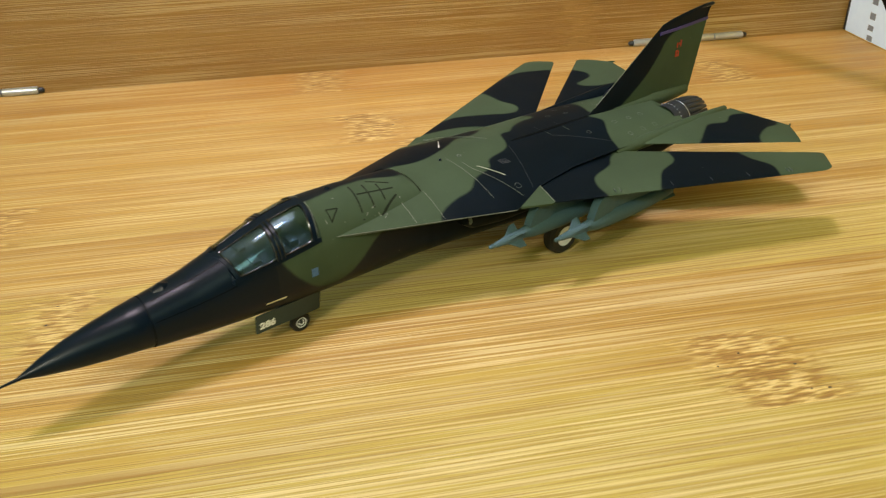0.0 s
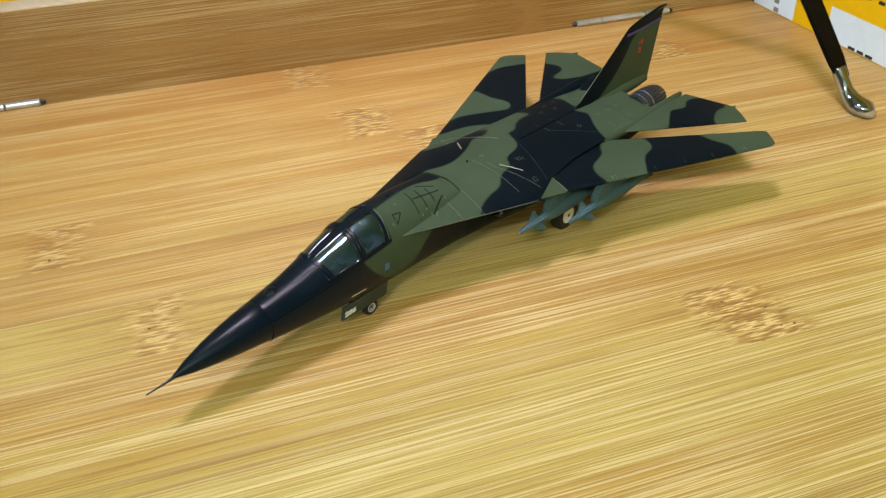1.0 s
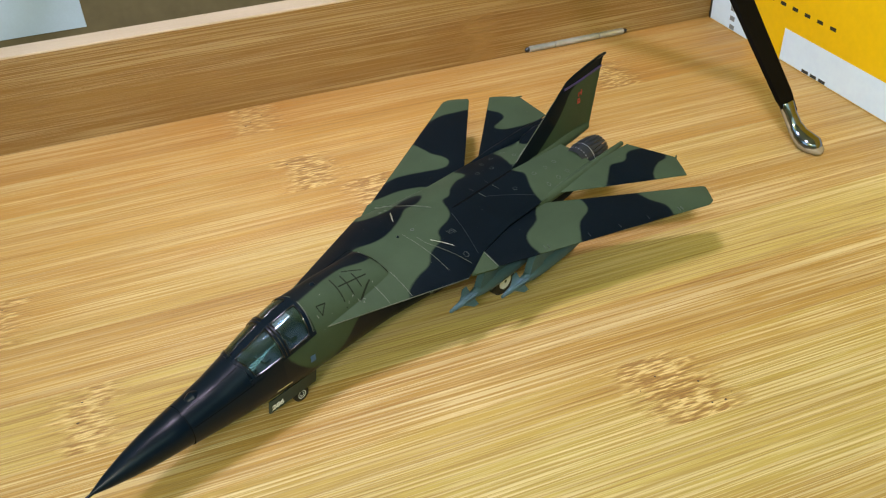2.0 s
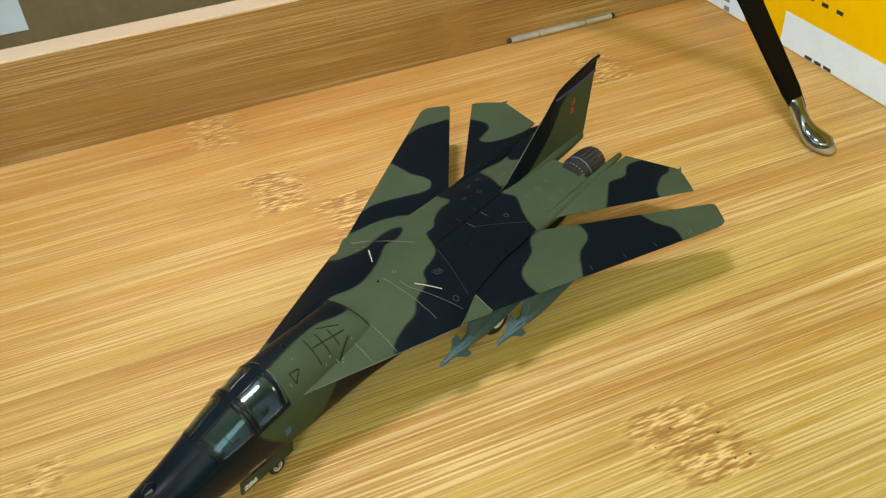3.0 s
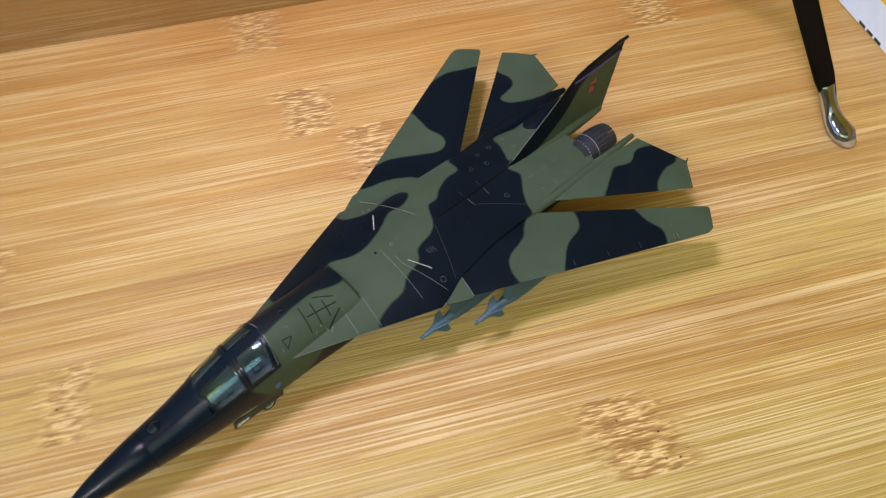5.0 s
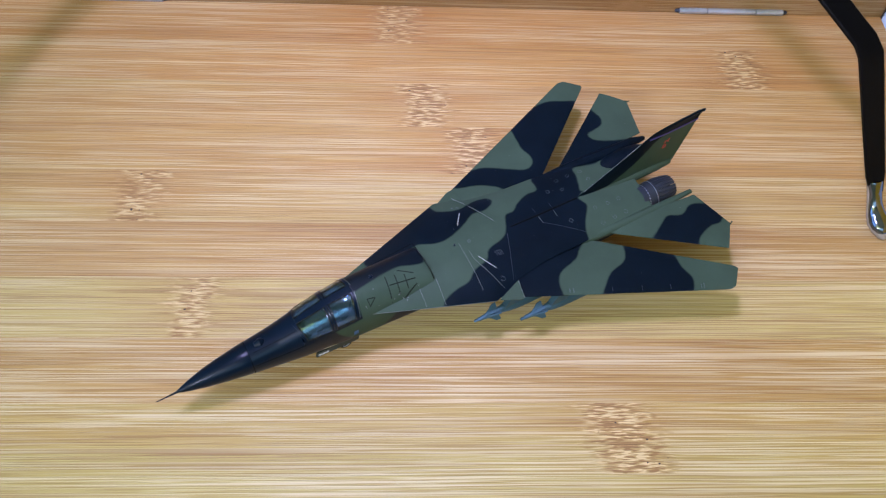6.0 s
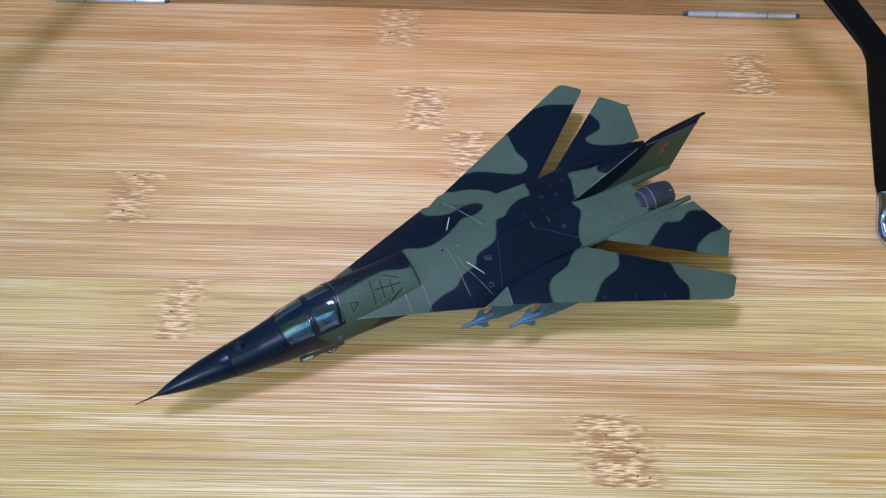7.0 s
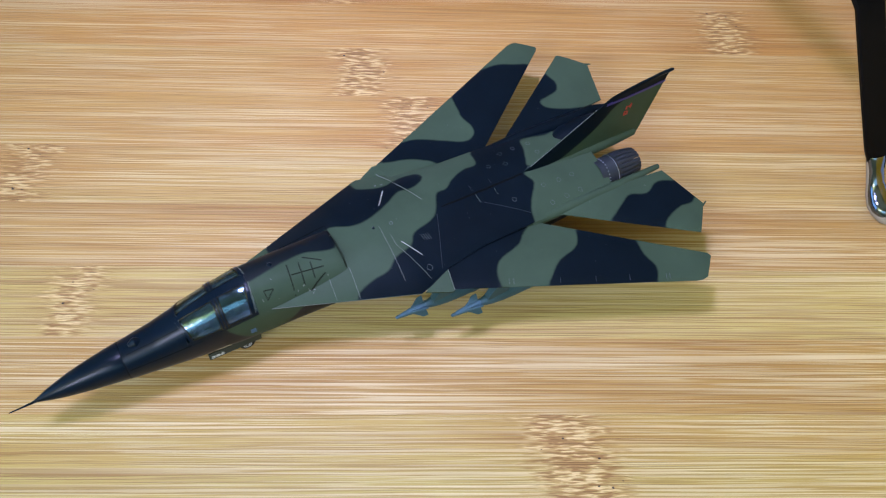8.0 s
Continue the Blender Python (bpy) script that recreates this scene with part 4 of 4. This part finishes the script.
def deck_ring_mark(x, y, radius, mat=LINE_LIGHT, width=0.1):
    rings = []
    for i in range(18):
        a = 2 * math.pi * i / 18
        rings.append([(x + r * math.cos(a), y + r * math.sin(a), deck_z(x + r * math.cos(a), y + r * math.sin(a)) + h) for r, h in ((radius, 0.03), (radius - width, 0.03), (radius - width, -0.1), (radius, -0.1))])
    rings.append(rings[0])
    return part("fastener_ring", loft(rings, caps=False), mat, deck, smooth=False)


for x, y in ((114.8, 7.5), (110.3, 5.0), (114.2, 4.0), (118.4, 7.7), (122.5, 7.5), (122.8, 4.0), (118.9, -4.9), (122.9, -5.1), (122.6, -9.2), (118.6, -9.4), (110.8, -5.6), (126.5, -5.0), (126.3, -9.0)):
    deck_ring_mark(x, y, 0.52, LINE_RIM, 0.055)
deck_ring_mark(86.1, -12.2, 0.6, LINE_RIM, 0.06)
deck_ring_mark(83.3, 0.3, 0.42, LINE_RIM, 0.12)
for x, y in ((85.3, 12.2), (86.6, 11.8)):
    deck_ring_mark(x, y, 0.28, LINE_RIM, 0.12)
for x, y, r in ((79.4, 0.8, 0.3), (56.1, 0.9, 0.5)):
    part("knob", loft([[(x + k * r * math.cos(2 * math.pi * i / 14), y + k * r * math.sin(2 * math.pi * i / 14), deck_z(x, y) + h) for i in range(14)] for k, h in ((1.0, -0.1), (0.95, 0.15), (0.6, 0.33), (0.1, 0.38))]), NOSE_BLACK, deck)
# small chips and rubbed spots where the green paint has worn
for x, y, dx, dy in ((60.5, -5.3, 0.5, 0.1), (61.4, -5.8, 0.2, -0.4), (61.9, -6.9, 0.35, 0.25), (62.4, -6.2, 0.3, -0.3), (59.2, -5.7, 0.25, 0.2), (66.0, -5.2, 0.18, 0.1), (70.2, 2.9, 0.15, 0.1), (55.0, -2.2, 0.15, -0.25), (52.0, -4.8, 0.1, -0.4)):
    deck_line("paint_chip", (x, y), (x + dx, y + dy), 0.12, LINE_LIGHT, 0.03, 2)
port_wing = [ob for ob in aircraft.children if ob.name.startswith("wing")][0]
for u in (0.33, 0.345, 0.50, 0.62, 0.735, 0.86, 0.872):
    x, y, z = 80 + 58.5 * u, -14.4 - 26.4 * u, 16.0 - 1.3 * u
    part("slat_tick", sheet([(x + 0.30, y + 0.5), (x + 0.36, y + 0.48), (x + 0.86, y + 1.60), (x + 0.80, y + 1.62)], z + 0.2, z + 0.50), LINE_FAINT if 0.36 < u < 0.8 else LINE_RIM, port_wing, smooth=False)
for k in range(4):
    deck_line("stencil_line", (87.7 + 0.5 * k, -5.0 - 0.1 * k), (87.9 + 0.5 * k, -6.5 - 0.1 * k), 0.06, LINE_RIM)


# ---- the bent stand leg ----
def flat_bar(points, widths, thick):
    rings, pts = [], [Vector(p) for p in points]
    for i, p in enumerate(pts):
        d = (pts[min(i + 1, len(pts) - 1)] - pts[max(i - 1, 0)]).normalized()
        side = Vector((1, 0.1, 0)) - d * d.dot(Vector((1, 0.1, 0)))
        side.normalize()
        up = side.cross(d)
        w = widths[i]
        rings.append([p + side * a * w / 2 + up * b * thick / 2 for a, b in ((-1, -0.6), (-0.9, -1), (0.9, -1), (1, -0.6), (1, 0.6), (0.9, 1), (-0.9, 1), (-1, 0.6))])
    return loft(rings)


def stand_leg(flip):
    """One bent leg of the stand over the board; flip mirrors it to the far end."""
    def m(points):
        return [(99.0 - x if flip else x, y, z) for x, y, z in points]
    leg = thing("stand_leg", None, "bent black steel stand leg with a chrome foot", "stand leg", "legs of the stand")
    part("foot", along(m([(185.3, 168.9, 1.3), (185.2, 169.5, 1.8), (185.0, 171.0, 2.3), (184.6, 173.2, 2.6), (184.1, 175.6, 3.6), (183.6, 177.6, 5.4), (183.0, 179.4, 7.9), (182.3, 181.0, 10.4), (182.2, 181.3, 10.9)]), [0.8, 2.0, 3.0, 3.15, 2.6, 2.1, 2.1, 2.45, 2.3], 24, 0.66), CHROME, leg, "polished chrome foot")
    part("cap", along(m([(185.6, 167.9, 0.9), (185.4, 168.6, 1.1), (185.1, 170.8, 1.5), (184.7, 173.2, 1.8), (184.2, 175.8, 2.8), (183.7, 177.9, 4.6), (183.0, 179.8, 7.2), (182.4, 181.2, 9.6)]), [0.8, 1.9, 3.0, 3.3, 2.85, 2.45, 2.35, 2.55], 24, 0.60), CAP_PLASTIC, leg, "clear soft cap")
    bar = [(182.9, 179.4, 8.2), (182.3, 180.8, 10.2), (181.6, 182.4, 12.6), (177.0, 191.6, 27.0), (174.0, 197.6, 36.5), (172.6, 200.6, 41.0), (170.6, 203.3, 43.6), (167.5, 206.8, 45.6), (160.8, 214.3, 50.0), (138.0, 239.5, 65.0), (112.0, 268.0, 82.0)]
    part("bar", flat_bar(m(bar), [3.7, 4.6, 5.6, 6.3, 6.8, 7.0, 7.0, 7.0, 7.0, 7.0, 7.0], 1.6), BLACK_METAL, leg, "black lacquered flat bar")
    return leg


stand_leg(False)
stand_leg(True)

# ---- cartons round the board ----
def carton(name, x0, x1, y0, y1, z0, z1, mat, label):
    c = thing(name, Matrix.Translation((x0 * MM, y0 * MM, z0 * MM)), label, "box")
    part("body", box(0, x1 - x0, 0, y1 - y0, 0, z1 - z0, 0.6), mat, c)
    return c


yellow = carton("carton", 214.2, 300, 60, 263.2, 0.0, 70, YELLOW_CARD, "yellow and white printed carton beside the board")


def print_on(name, y0, y1, z0, z1, mat, proud=0.05, label=""):
    """A printed patch on the carton's side that faces the board."""
    return part(name, box(-proud, 0.02, y0 - 60, y1 - 60, z0, z1), mat, yellow, label, False)


print_on("white_panel", 62, 223.0, 0.4, 11.0, WHITE_CARD)
print_on("white_panel", 240.0, 261.8, 0.4, 30, WHITE_CARD)
print_on("black_edge", 261.8, 262.9, 0.4, 60, INK)
for k in range(9):
    print_on("print_bar", 201.8 + 5.75 * k, 204.3 + 5.75 * k, 17.5, 18.6, INK, 0.09)
for y0, y1, z0, z1 in ((248.0, 250.6, 0.6, 2.2), (248.4, 251.0, 3.6, 5.2), (248.6, 251.2, 7.0, 9.0), (248.8, 251.4, 11.5, 13.5)):
    print_on("print_bar", y0, y1, z0, z1, GREY_INK, 0.09)
for y0, y1 in ((201.2, 204.2), (205.2, 208.0), (209.0, 212.0)):
    print_on("print_bar", y0, y1, 0.5, 1.5, INK, 0.09)

behind = carton("storage_box", -260, 420, 330, 520, -12.2, 160, BROWN_CARD, "brown cardboard box behind the bamboo rail")
part("paper_label", box(232.5, 262, -0.3, 0, 22, 60), BLUE_PAPER, behind, "pale blue paper label", False)
part("yellow_print", box(120, 228.5, -0.3, 0, 22, 60), YELLOW_CARD, behind, "yellow printed panel", False)
